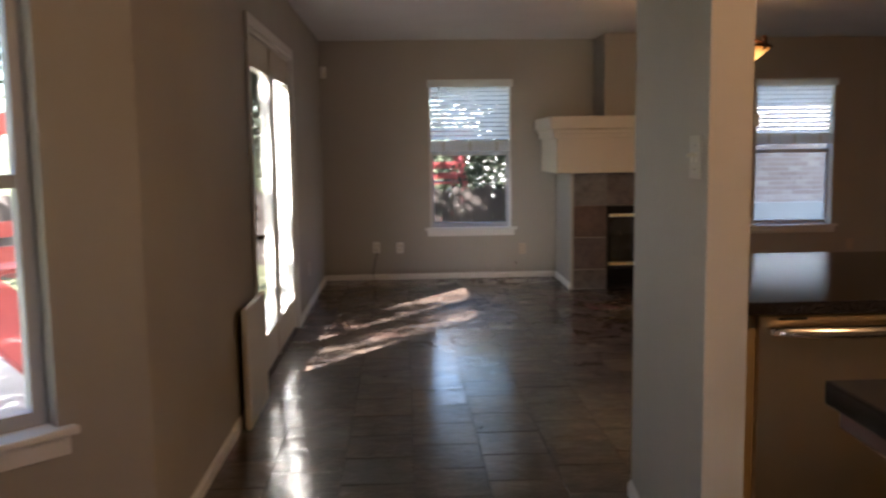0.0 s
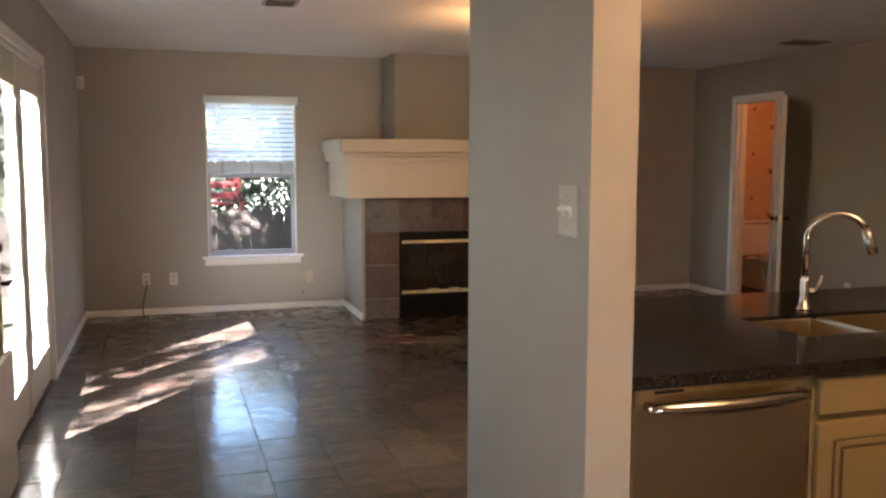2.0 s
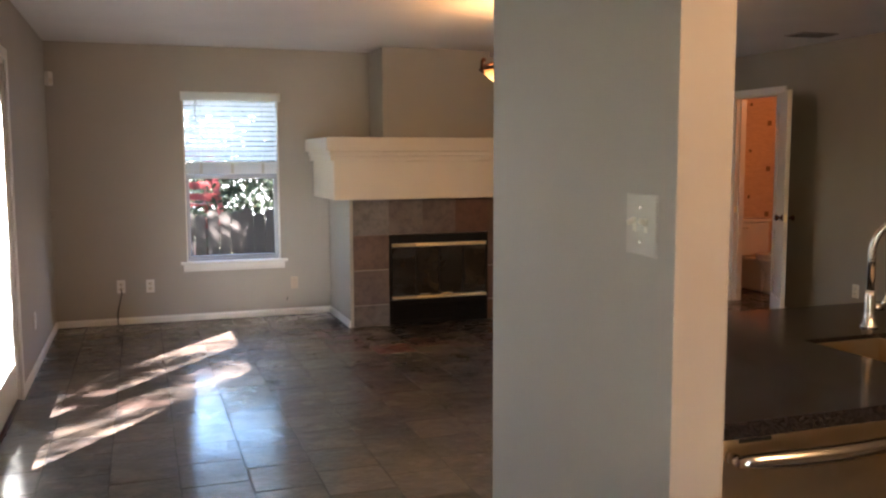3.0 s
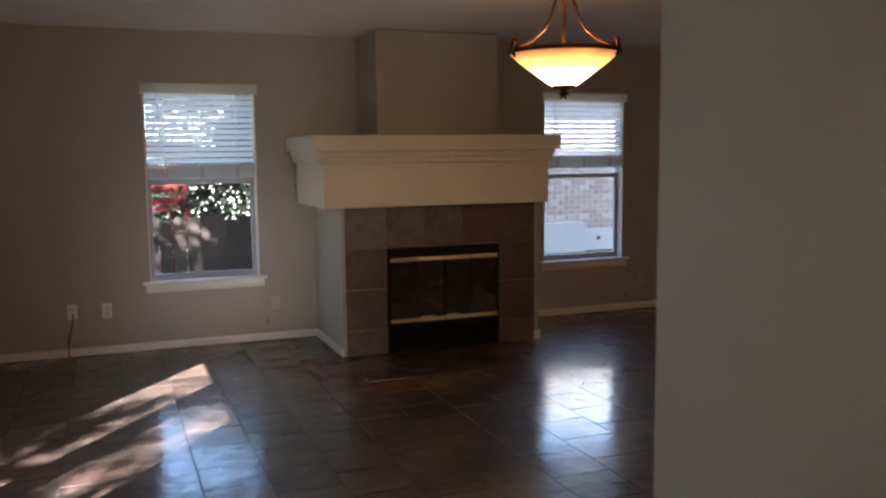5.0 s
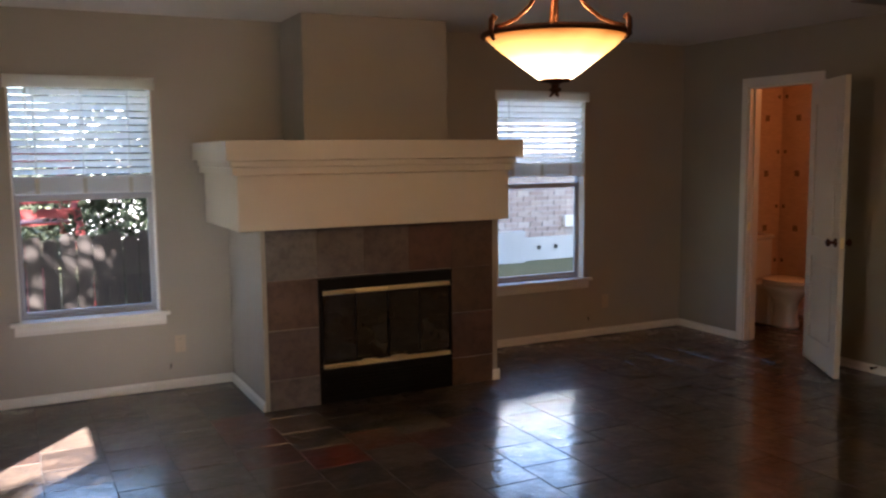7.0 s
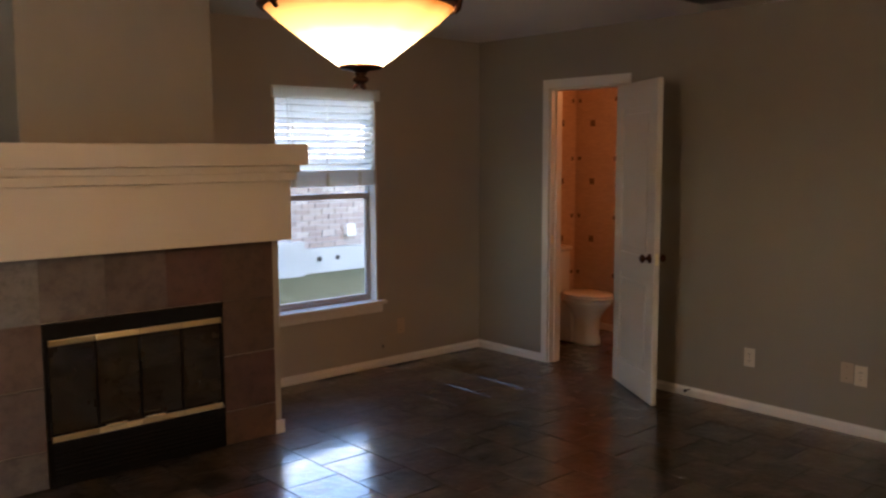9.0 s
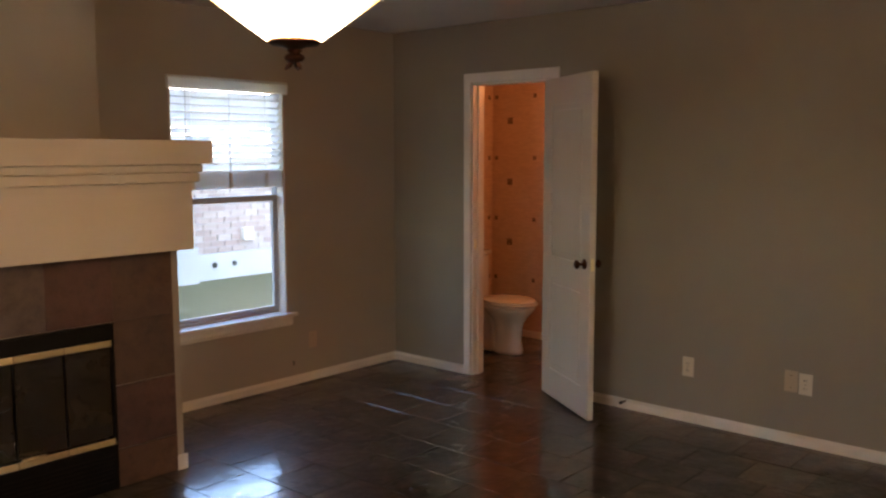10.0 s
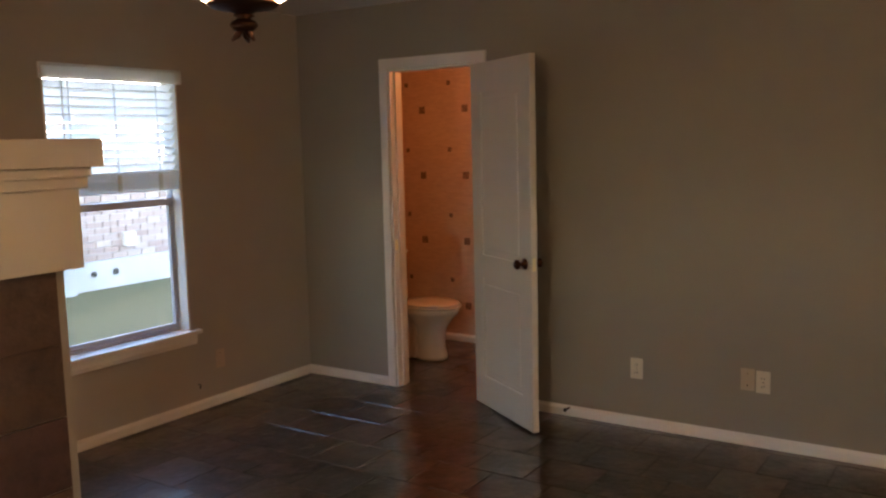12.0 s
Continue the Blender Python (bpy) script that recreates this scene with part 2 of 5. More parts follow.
def bm_span(a, b, bevel=0.0, bm=None):
    """A box from corner a to corner b."""
    size = [abs(q - p) for p, q in zip(a, b)]
    at = [(p + q) / 2 for p, q in zip(a, b)]
    return bm_box(size, at, bevel, None, bm)


def bm_lathe(profile, steps=40, at=(0, 0, 0), squash=(1, 1)):
    """Turn a profile of (radius, height) about the z axis."""
    bm = bmesh.new()
    rings = []
    for r, z in profile:
        if r < 1e-5:
            rings.append([bm.verts.new((at[0], at[1], at[2] + z))])
            continue
        rings.append([bm.verts.new((at[0] + r * squash[0] * math.cos(2 * math.pi * i / steps),
                                    at[1] + r * squash[1] * math.sin(2 * math.pi * i / steps), at[2] + z)) for i in range(steps)])
    for lo, hi in zip(rings, rings[1:]):
        for i in range(steps):
            j = (i + 1) % steps
            if len(lo) == 1 and len(hi) == 1:
                continue
            if len(lo) == 1:
                bm.faces.new((lo[0], hi[i], hi[j]))
            elif len(hi) == 1:
                bm.faces.new((lo[i], lo[j], hi[0]))
            else:
                bm.faces.new((lo[i], lo[j], hi[j], hi[i]))
    bmesh.ops.recalc_face_normals(bm, faces=bm.faces)
    for f in bm.faces:
        f.smooth = True
    return bm


def bm_tube(points, radius, steps=12, bm=None):
    """A round bar along a line of points; radius may be one number or one for each point."""
    bm = bm or bmesh.new()
    pts = [Vector(p) for p in points]
    rad = radius if isinstance(radius, (list, tuple)) else [radius] * len(pts)
    rings = []
    side = None
    for i, p in enumerate(pts):
        d = (pts[min(i + 1, len(pts) - 1)] - pts[max(i - 1, 0)]).normalized()
        if side is None:
            side = d.orthogonal().normalized()
        side = (side - d * side.dot(d)).normalized()
        up = d.cross(side)
        rings.append([bm.verts.new(p + (side * math.cos(2 * math.pi * k / steps) + up * math.sin(2 * math.pi * k / steps)) * rad[i]) for k in range(steps)])
    for lo, hi in zip(rings, rings[1:]):
        for k in range(steps):
            j = (k + 1) % steps
            bm.faces.new((lo[k], lo[j], hi[j], hi[k])).smooth = True
    bm.faces.new(list(reversed(rings[0])))
    bm.faces.new(rings[-1])
    bmesh.ops.recalc_face_normals(bm, faces=bm.faces)
    return bm


def bm_prism(outline, axis, a, b):
    """Push a flat outline from a to b along an axis ('x', 'y' or 'z')."""
    bm = bmesh.new()

    def at(p, d):
        return {"x": (d, p[0], p[1]), "y": (p[0], d, p[1]), "z": (p[0], p[1], d)}[axis]
    lo = [bm.verts.new(at(p, a)) for p in outline]
    hi = [bm.verts.new(at(p, b)) for p in outline]
    bm.faces.new(lo)
    bm.faces.new(list(reversed(hi)))
    n = len(outline)
    for i in range(n):
        bm.faces.new((lo[i], hi[i], hi[(i + 1) % n], lo[(i + 1) % n]))
    bmesh.ops.recalc_face_normals(bm, faces=bm.faces)
    return bm


def mesh_of(name, bm, material):
    me = bpy.data.meshes.new(name)
    bm.to_mesh(me)
    bm.free()
    me.materials.append(material)
    return me


def solid(name, bm, material, label="", category="", group="", kind=""):
    return tagged(new(name, mesh_of(name, bm, material)), label, category, group, kind)


def thing(name, at, label, category, group="", kind=""):
    e = new(name)
    e.empty_display_size = 0.1
    e.location = at
    bpy.context.view_layer.update()
    return tagged(e, label, category, group, kind)


def part(name, bm, material, parent, label=""):
    """A mesh in world coordinates, hung under a thing or a part that may stand anywhere."""
    o = new(name, mesh_of(name, bm, material))
    o.parent = parent
    top = parent
    m = Matrix.Identity(4)
    while top:
        m = top.matrix_basis.copy() if top.parent is None else m
        top = top.parent
    if parent.parent is None:
        o.matrix_parent_inverse = m.inverted()
    return tagged(o, label)


# ---- setting ----
ROOM_X, ROOM_Y, H = 6.37, 8.58, 2.44
SOUTH = -2.6


def wall(name, p0, p1, thick, holes=(), material=WALL, z1=H, z0=0.0, label=""):
    """A wall with its room face on the line p0-p1 and its thickness to the left of that line; holes are (from, to, low, high) along it."""
    p0, p1 = Vector((*p0, 0)), Vector((*p1, 0))
    d = p1 - p0
    length = d.length
    d.normalize()
    n = Vector((-d.y, d.x, 0))
    bm = bmesh.new()
    turn = math.degrees(math.atan2(d.y, d.x))

    def block(s0, s1, a, b):
        if s1 - s0 < 1e-4 or b - a < 1e-4:
            return
        c = p0 + d * (s0 + s1) / 2 + n * thick / 2
        bm_box((s1 - s0, thick, b - a), (c.x, c.y, (a + b) / 2), 0, (0, 0, turn), bm)
    s = 0.0
    for h0, h1, lo, hi in sorted(holes):
        block(s, h0, z0, z1)
        block(h0, h1, z0, lo)
        block(h0, h1, hi, z1)
        s = h1
    block(s, length, z0, z1)
    return solid(name, bm, material, label, "wall", "", "structure")


T = 0.14
W1 = (1.10, 1.94, 0.53, 2.04)
W2 = (4.50, 5.34, 0.50, 2.02)
DOOR_Y = (7.165, 7.830, 2.04)
PATIO_Y = (4.40, 6.20, 2.03)

wall("wall_north", (-T, ROOM_Y), (ROOM_X + T, ROOM_Y), T,
     [(W1[0] + T, W1[1] + T, W1[2], W1[3]), (W2[0] + T, W2[1] + T, W2[2], W2[3])], label="greige painted wall with two windows beside the fireplace")
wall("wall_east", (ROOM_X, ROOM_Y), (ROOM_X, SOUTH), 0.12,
     [(ROOM_Y - DOOR_Y[1], ROOM_Y - DOOR_Y[0], 0, DOOR_Y[2])], material=WALL_EAST, label="greige painted wall with the powder room door, darkened for its dimmer light")
wall("wall_west", (0, 2.37), (0, ROOM_Y), T, [(PATIO_Y[0] - 2.37, PATIO_Y[1] - 2.37, 0, PATIO_Y[2])], label="greige painted wall with the glazed patio doors")
BAY = [(0, -1.45), (-0.85, -0.60), (-0.85, 1.52), (0, 2.37)]
# opening for an unseen window, added and sized for its daylight
wall("wall_bay_south", BAY[0], BAY[1], T, [(0.42, 0.92, 0.90, 1.75)], label="greige painted slanted bay wall with a window")
wall("wall_bay_west", BAY[1], BAY[2], T, label="greige painted bay wall")
wall("wall_bay_north", BAY[2], BAY[3], T, [(0.10, 0.90, 0.55, 2.10)], label="greige painted slanted bay wall with a window")
wall("wall_west_kitchen", (0, SOUTH), BAY[0], T, label="greige painted kitchen wall")
wall("wall_south", (ROOM_X + 0.12, SOUTH), (-T, SOUTH), T, label="greige painted kitchen wall")
solid("ceiling", bm_span((-T, SOUTH - T, H), (ROOM_X + 0.12, ROOM_Y + T, H + 0.12)), CEIL, "white textured flat ceiling", "ceiling", "", "structure")
BAY_OUT = [(-T, -1.62), (-1.0, -0.66), (-1.0, 1.58), (-T, 2.44)]
solid("ceiling_bay", bm_prism(BAY_OUT, "z", H, H + 0.12), CEIL, "white textured ceiling of the bay", "ceiling", "", "structure")
solid("floor_bay", bm_prism(BAY_OUT, "z", -0.16, -0.0036), GROUT, "dark grout bed of the bay floor", "floor", "", "structure")
solid("floor", bm_span((-T, SOUTH - T, -0.16), (8.0, ROOM_Y + T, -0.0036)), GROUT, "dark grout bed under the slate tiles", "floor", "", "structure")

# stub wall at the end of the kitchen counter
STUB = [(1.60, 1.785), (1.712, 1.785), (1.803, 2.835), (1.693, 2.835)]
solid("wall_stub", bm_prism(STUB, "z", 0, H), WALL, "greige painted stub wall at the counter end", "wall", "", "structure")

# ---- powder room ----
PR = (ROOM_X + 0.12, 7.67, 6.75, 8.67)
wall("wall_powder_east", (PR[1], PR[3]), (PR[1], PR[2]), 0.1, material=PAPER, label="warm wallpaper with small square motifs")
wall("wall_powder_north", (PR[0], PR[3]), (PR[1] + 0.1, PR[3]), 0.1, material=PAPER, label="warm wallpaper with small square motifs")
wall("wall_powder_south", (PR[1] + 0.1, PR[2]), (PR[0], PR[2]), 0.1, material=PAPER, label="warm wallpaper with small square motifs")
solid("ceiling_powder", bm_span((PR[0], PR[2] - 0.1, H), (PR[1] + 0.1, PR[3] + 0.1, H + 0.1)), CEIL, "white ceiling", "ceiling", "", "structure")


# ---- trim ----
def baseboard(p0, p1, h=0.060, d=0.014, label="white painted baseboard"):
    """A moulded board on the line p0-p1, standing to its right."""
    p0, p1 = Vector((*p0, 0)), Vector((*p1, 0))
    e = (p1 - p0)
    length = e.length
    e.normalize()
    n = Vector((e.y, -e.x, 0))
    prof = [(0.0005, 0), (d, 0), (d, h * 0.72), (d * 0.6, h * 0.86), (d * 0.35, h), (0.0005, h)]
    bm = bmesh.new()
    a = [bm.verts.new(p0 + n * x + Vector((0, 0, z))) for x, z in prof]
    b = [bm.verts.new(p1 + n * x + Vector((0, 0, z))) for x, z in prof]
    bm.faces.new(a)
    bm.faces.new(list(reversed(b)))
    for i in range(len(prof)):
        j = (i + 1) % len(prof)
        bm.faces.new((a[i], b[i], b[j], a[j]))
    bmesh.ops.recalc_face_normals(bm, faces=bm.faces)
    return solid("baseboard", bm, TRIM, label, "baseboard", "", "structure")


FP = (2.40, 4.01, 7.74)
baseboard((0.014, ROOM_Y), (FP[0], ROOM_Y))
baseboard((FP[1], ROOM_Y), (ROOM_X - 0.014, ROOM_Y))
baseboard((FP[0], ROOM_Y - 0.014), (FP[0], FP[2]))
baseboard((FP[1], FP[2]), (FP[1], ROOM_Y - 0.014))
baseboard((ROOM_X, ROOM_Y), (ROOM_X, DOOR_Y[1] + 0.062))
baseboard((ROOM_X, DOOR_Y[0] - 0.062), (ROOM_X, SOUTH))
baseboard((0, 2.37), (0, PATIO_Y[0] - 0.062))
baseboard((0, PATIO_Y[1] + 0.062), (0, ROOM_Y))
baseboard(BAY[2], BAY[3])
baseboard(BAY[1], BAY[2])
baseboard((1.693, 2.835), (1.60, 1.785))
baseboard((PR[0], PR[3]), (PR[1], PR[3]))
baseboard((PR[1], PR[3]), (PR[1], PR[2]))
# short plinth blocks at the front of the fireplace
solid("baseboard", bm_span((FP[1] - 0.045, FP[2] - 0.014, 0), (FP[1] + 0.014, FP[2], 0.075), 0.003), TRIM, "white painted plinth block", "baseboard", "", "structure")


# ---- windows ----
def window(name, x0, x1, z0, z1, meet, label, blind_label, blind_low, slats_low, tilt, n_y=ROOM_Y):
    """A single-hung window in the north wall, with its stool, apron and a half-raised blind."""
    w = thing(name, ((x0 + x1) / 2, n_y + 0.09, z0), label, "window", "", "structure")
    y0, y1 = n_y + 0.075, n_y + 0.125
    f = bmesh.new()
    for a, b in (((x0, y0, z0), (x0 + 0.018, y1, z1)), ((x1 - 0.018, y0, z0), (x1, y1, z1)),
                 ((x0 + 0.018, y0, z0), (x1 - 0.018, y1, z0 + 0.018)), ((x0 + 0.018, y0, z1 - 0.03), (x1 - 0.018, y1, z1))):
        bm_span(a, b, 0.003, f)
    part("window_frame", f, VINYL, w)
    s = bmesh.new()
    for a, b in (((x0 + 0.020, y0 + 0.004, z0 + 0.020), (x0 + 0.042, y1 - 0.02, meet)), ((x1 - 0.042, y0 + 0.004, z0 + 0.020), (x1 - 0.020, y1 - 0.02, meet)),
                 ((x0 + 0.042, y0 + 0.004, z0 + 0.020), (x1 - 0.042, y1 - 0.02, z0 + 0.046)), ((x0 + 0.020, y0 - 0.006, meet - 0.032), (x1 - 0.020, y1 - 0.018, meet + 0.008))):
        bm_span(a, b, 0.003, s)
    part("lower_sash", s, VINYL, w)
    p = part("pane", bm_span((x0 + 0.038, y0 + 0.016, z0 + 0.042), (x1 - 0.038, y0 + 0.021, meet - 0.028)), GLASS, w, "clear lower pane")
    p.visible_shadow = False
    p = part("pane", bm_span((x0 + 0.014, y1 - 0.016, meet), (x1 - 0.014, y1 - 0.011, z1 - 0.026)), GLASS, w, "clear upper pane")
    p.visible_shadow = False
    stool = bm_span((x0 - 0.055, n_y - 0.045, z0 - 0.022), (x1 + 0.055, n_y - 0.002, z0 + 0.003), 0.007)
    bm_span((x0 + 0.002, n_y - 0.004, z0 - 0.020), (x1 - 0.002, n_y + 0.075, z0 + 0.001), 0, stool)
    part("window_sill", stool, TRIM, w, "white painted stool")
    part("apron", bm_prism([(n_y - 0.002, z0 - 0.085), (n_y - 0.012, z0 - 0.085), (n_y - 0.02, z0 - 0.06), (n_y - 0.02, z0 - 0.0225), (n_y - 0.002, z0 - 0.0225)],
                           "x", x0 - 0.03, x1 + 0.03), TRIM, w, "white painted apron")
    # drywall return lined with thin boards
    r = bmesh.new()
    bm_span((x0 + 0.0005, n_y + 0.001, z0), (x0 + 0.012, y0, z1), 0, r)
    bm_span((x1 - 0.012, n_y + 0.001, z0), (x1 - 0.0005, y0, z1), 0, r)
    bm_span((x0 + 0.012, n_y + 0.001, z1 - 0.012), (x1 - 0.012, y0, z1 - 0.0005), 0, r)
    part("lining", r, TRIM, w)

    b = thing("window_blind", ((x0 + x1) / 2, n_y + 0.02, z1), blind_label, "blind")
    part("valance", bm_prism([(n_y - 0.022, z1 - 0.075), (n_y - 0.026, z1 - 0.06), (n_y - 0.026, z1 - 0.012), (n_y - 0.020, z1 + 0.004), (n_y - 0.004, z1 + 0.004), (n_y - 0.004, z1 - 0.075)],
                             "x", x0 - 0.015, x1 + 0.018), BLIND, b, "white moulded valance")
    yc = n_y + 0.030
    part("head_rail", bm_span((x0 + 0.016, yc - 0.026, z1 - 0.055), (x1 - 0.016, yc + 0.026, z1 - 0.016), 0.003), BLIND, b)
    bx0, bx1 = x0 + 0.018, x1 - 0.018
    bm = bmesh.new()
    cross = [(-0.025, 0.0), (-0.012, 0.0026), (0.0, 0.0034), (0.012, 0.0026), (0.025, 0.0), (0.0, 0.0008)]
    lo = [bm.verts.new((-(bx1 - bx0) / 2, a, c)) for a, c in cross]
    hi = [bm.verts.new(((bx1 - bx0) / 2, a, c)) for a, c in cross]
    bm.faces.new(lo)
    bm.faces.new(list(reversed(hi)))
    for i in range(6):
        bm.faces.new((lo[i], hi[i], hi[(i + 1) % 6], lo[(i + 1) % 6]))
    bmesh.ops.recalc_face_normals(bm, faces=bm.faces)
    me = mesh_of("slat", bm, BLIND)
    z = z1 - 0.095
    while z > slats_low + 0.02:
        o = new("slat", me)
        o.parent = b
        o.matrix_parent_inverse = Matrix.Translation(b.location).inverted()
        o.matrix_basis = pose((bx0 + bx1) / 2, yc, z, tilt + random.uniform(-3, 3), random.uniform(-0.15, 0.15), 0)
        z -= 0.0445
    zs = blind_low + 0.0205
    while zs < slats_low - 0.004:
        yj = random.uniform(-0.0012, 0.0012)
        part("stacked_slat", bm_span((bx0, yc - 0.0262 + yj, zs), (bx1, yc + 0.025 + yj, zs + 0.0098), 0.0015), BLIND, b)
        zs += 0.0102
    part("bottom_rail", bm_span((bx0, yc - 0.026, blind_low), (bx1, yc + 0.026, blind_low + 0.02), 0.004), BLIND, b)
    for k in (0.16, 0.5, 0.84):
        x = bx0 + (bx1 - bx0) * k
        part("ladder_tape", bm_span((x - 0.004, yc - 0.0285, blind_low + 0.01), (x + 0.004, yc - 0.0275, z1 - 0.06)), BLIND, b)
        part("cord_button", bm_span((x - 0.012, yc - 0.032, blind_low + 0.004), (x + 0.012, yc - 0.0262, slats_low - 0.012), 0.002), PLATE, b, "beige cord tab on the bottom rail")
    part("tilt_wand", bm_tube([(bx0 + 0.09, yc - 0.034, z1 - 0.07), (bx0 + 0.09, yc - 0.036, z1 - 0.55)], 0.004, 8), BLIND, b)
    return w


window("window_1", *W1, 1.305, "white vinyl window onto the shaded back garden", "white slatted blind, half raised, slats tilted", 1.315, 1.425, -48)
window("window_2", *W2, 1.285, "white vinyl window facing a sunlit brick house", "white slatted blind, half raised, glowing in daylight", 1.345, 1.455, -46)


def plain_window(name, p0, p1, s0, s1, z0, z1, label):
    """A fixed bay window between s0 and s1 along the wall from p0 to p1."""
    p0, p1 = Vector((*p0, 0)), Vector((*p1, 0))
    d = (p1 - p0).normalized()
    mid = p0 + d * (s0 + s1) / 2
    w = thing(name, (mid.x, mid.y, z0), label, "window", "", "structure")
    half = (s1 - s0) / 2
    f = bmesh.new()
    for a, b in (((-half, 0.06, z0), (-half + 0.045, 0.11, z1)), ((half - 0.045, 0.06, z0), (half, 0.11, z1)), ((-half + 0.045, 0.06, z0), (half - 0.045, 0.11, z0 + 0.045)),
                 ((-half + 0.045, 0.06, z1 - 0.045), (half - 0.045, 0.11, z1)), ((-half + 0.045, 0.065, 1.26), (half - 0.045, 0.105, 1.30))):
        bm_span(a, b, 0.003, f)
    g = bm_span((-half + 0.04, 0.083, z0 + 0.04), (half - 0.04, 0.088, z1 - 0.04))
    s = bm_span((-half - 0.05, -0.045, z0 - 0.022), (half + 0.05, -0.002, z0 + 0.003), 0.007)
    bm_span((-half + 0.002, -0.004, z0 - 0.02), (half - 0.002, 0.06, z0 + 0.001), 0, s)
    ap = bm_span((-half - 0.03, -0.018, z0 - 0.085), (half + 0.03, -0.002, z0 - 0.0225), 0.004)
    m = Matrix.Translation((mid.x, mid.y, 0)) @ Matrix.Rotation(math.atan2(d.y, d.x), 4, "Z")
    for bm, nm, mt in ((f, "window_frame", VINYL), (g, "pane", GLASS), (s, "window_sill", TRIM), (ap, "apron", TRIM)):
        bmesh.ops.transform(bm, matrix=m, verts=bm.verts)
        o = part(nm, bm, mt, w)
        o.visible_shadow = nm != "pane"
    return w


plain_window("window_3", BAY[2], BAY[3], 0.10, 0.90, 0.55, 2.10, "white vinyl bay window onto the garden")

# unseen window added to bring daylight onto the stub wall and kitchen
plain_window("unseen_fill_window", BAY[0], BAY[1], 0.42, 0.92, 0.90, 1.75, "white vinyl bay window onto the garden")

# ---- patio doors ----
def casing(parent, plane, s0, s1, top, room_side, axis, width=0.058, depth=0.016):
    """Flat moulded casing round an opening, on the room side of its wall."""
    def seg(a0, a1, z0, z1):
        lo, hi = sorted((plane, plane + room_side * depth))
        lo, hi = (lo + 0.0015, hi) if room_side > 0 else (lo, hi - 0.0015)
        bm = bm_span((lo, a0, z0), (hi, a1, z1), 0.004)
        return part("casing", bm, TRIM, parent, "white painted casing")
    seg(s0 - width, s0, 0, top)
    seg(s1, s1 + width, 0, top)
    seg(s0 - width, s1 + width, top, top + width + 0.006)


def patio_doors():
    y0, y1, top = PATIO_Y
    d = thing("door_1", (0, (y0 + y1) / 2, 0), "off-white glazed double patio doors, closed, facing the sunny garden", "patio door", "", "structure")
    casing(d, 0.0, y0, y1, top, 1, "y")
    j = bmesh.new()
    bm_span((-T, y0, 0.002), (0, y0 + 0.025, top), 0, j)
    bm_span((-T, y1 - 0.025, 0.002), (0, y1, top), 0, j)
    bm_span((-T, y0 + 0.025, top - 0.025), (0, y1 - 0.025, top), 0, j)
    part("jamb", j, TRIM, d)
    part("threshold", bm_span((-T, y0 + 0.025, -0.01), (0.0, y1 - 0.025, 0.014), 0.003), BRONZE, d)
    mid = (y0 + y1) / 2
    part("mullion", bm_span((-0.075, mid - 0.022, 0.016), (-0.008, mid + 0.022, top - 0.026), 0.004), DOORPAINT, d)
    for a, b, knob in ((y0 + 0.027, mid - 0.024, True), (mid + 0.024, y1 - 0.027, False)):
        g0, g1, gz0, gz1 = a + 0.085, b - 0.085, 0.245, 1.83
        x0, x1 = -0.062, -0.018
        f = bmesh.new()
        bm_span((x0, a, 0.018), (x1, g0, top - 0.028), 0, f)
        bm_span((x0, g1, 0.018), (x1, b, top - 0.028), 0, f)
        bm_span((x0, g0, 0.018), (x1, g1, gz0), 0, f)
        bm_span((x0, g0, gz1), (x1, g1, top - 0.028), 0, f)
        leaf = part("leaf", f, DOORPAINT, d, "off-white glazed door leaf")
        st = bmesh.new()
        for p, q in (((x1, g0 - 0.02, gz0 - 0.02), (x1 + 0.01, g0 + 0.008, gz1 + 0.02)), ((x1, g1 - 0.008, gz0 - 0.02), (x1 + 0.01, g1 + 0.02, gz1 + 0.02)),
                     ((x1, g0 + 0.008, gz0 - 0.02), (x1 + 0.01, g1 - 0.008, gz0 + 0.008)), ((x1, g0 + 0.008, gz1 - 0.008), (x1 + 0.01, g1 - 0.008, gz1 + 0.02))):
            bm_span((p[0] + 0.001, p[1], p[2]), q, 0.003, st)
        part("glazing_bead", st, DOORPAINT, leaf)
        pane = part("pane", bm_span((-0.042, g0 - 0.004, gz0 - 0.004), (-0.036, g1 + 0.004, gz1 + 0.004)), GLASS, leaf)
        pane.visible_shadow = False
        if knob:
            yk = a + 0.042
            lv = bm_tube([(x1, yk, 0.875), (x1 + 0.055, yk, 0.875)], 0.011, 12)
            bm_tube([(x1 + 0.05, yk - 0.005, 0.875), (x1 + 0.054, yk + 0.05, 0.878), (x1 + 0.05, yk + 0.115, 0.872)], [0.010, 0.009, 0.007], 10, lv)
            part("door_handle", lv, BRONZE, leaf, "dark bronze lever handle")
            rose = bm_tube([(x1, yk, 0.875), (x1 + 0.01, yk, 0.875)], 0.032, 20)
            part("rose", rose, BRONZE, leaf)
            bolt = bm_tube([(x1, yk, 1.04), (x1 + 0.014, yk, 1.04), (x1 + 0.018, yk, 1.04)], [0.031, 0.031, 0.024], 20)
            bm_span((x1 + 0.017, yk - 0.006, 1.022), (x1 + 0.034, yk + 0.006, 1.058), 0.003, bolt)
            part("deadbolt", bolt, BRONZE, leaf, "dark bronze deadbolt turn")


patio_doors()

# pale panel leaning on the wall beside the patio doors
pb = bm_box((0.030, 0.56, 0.60), (0.052, 4.02, 0.302), 0.012)
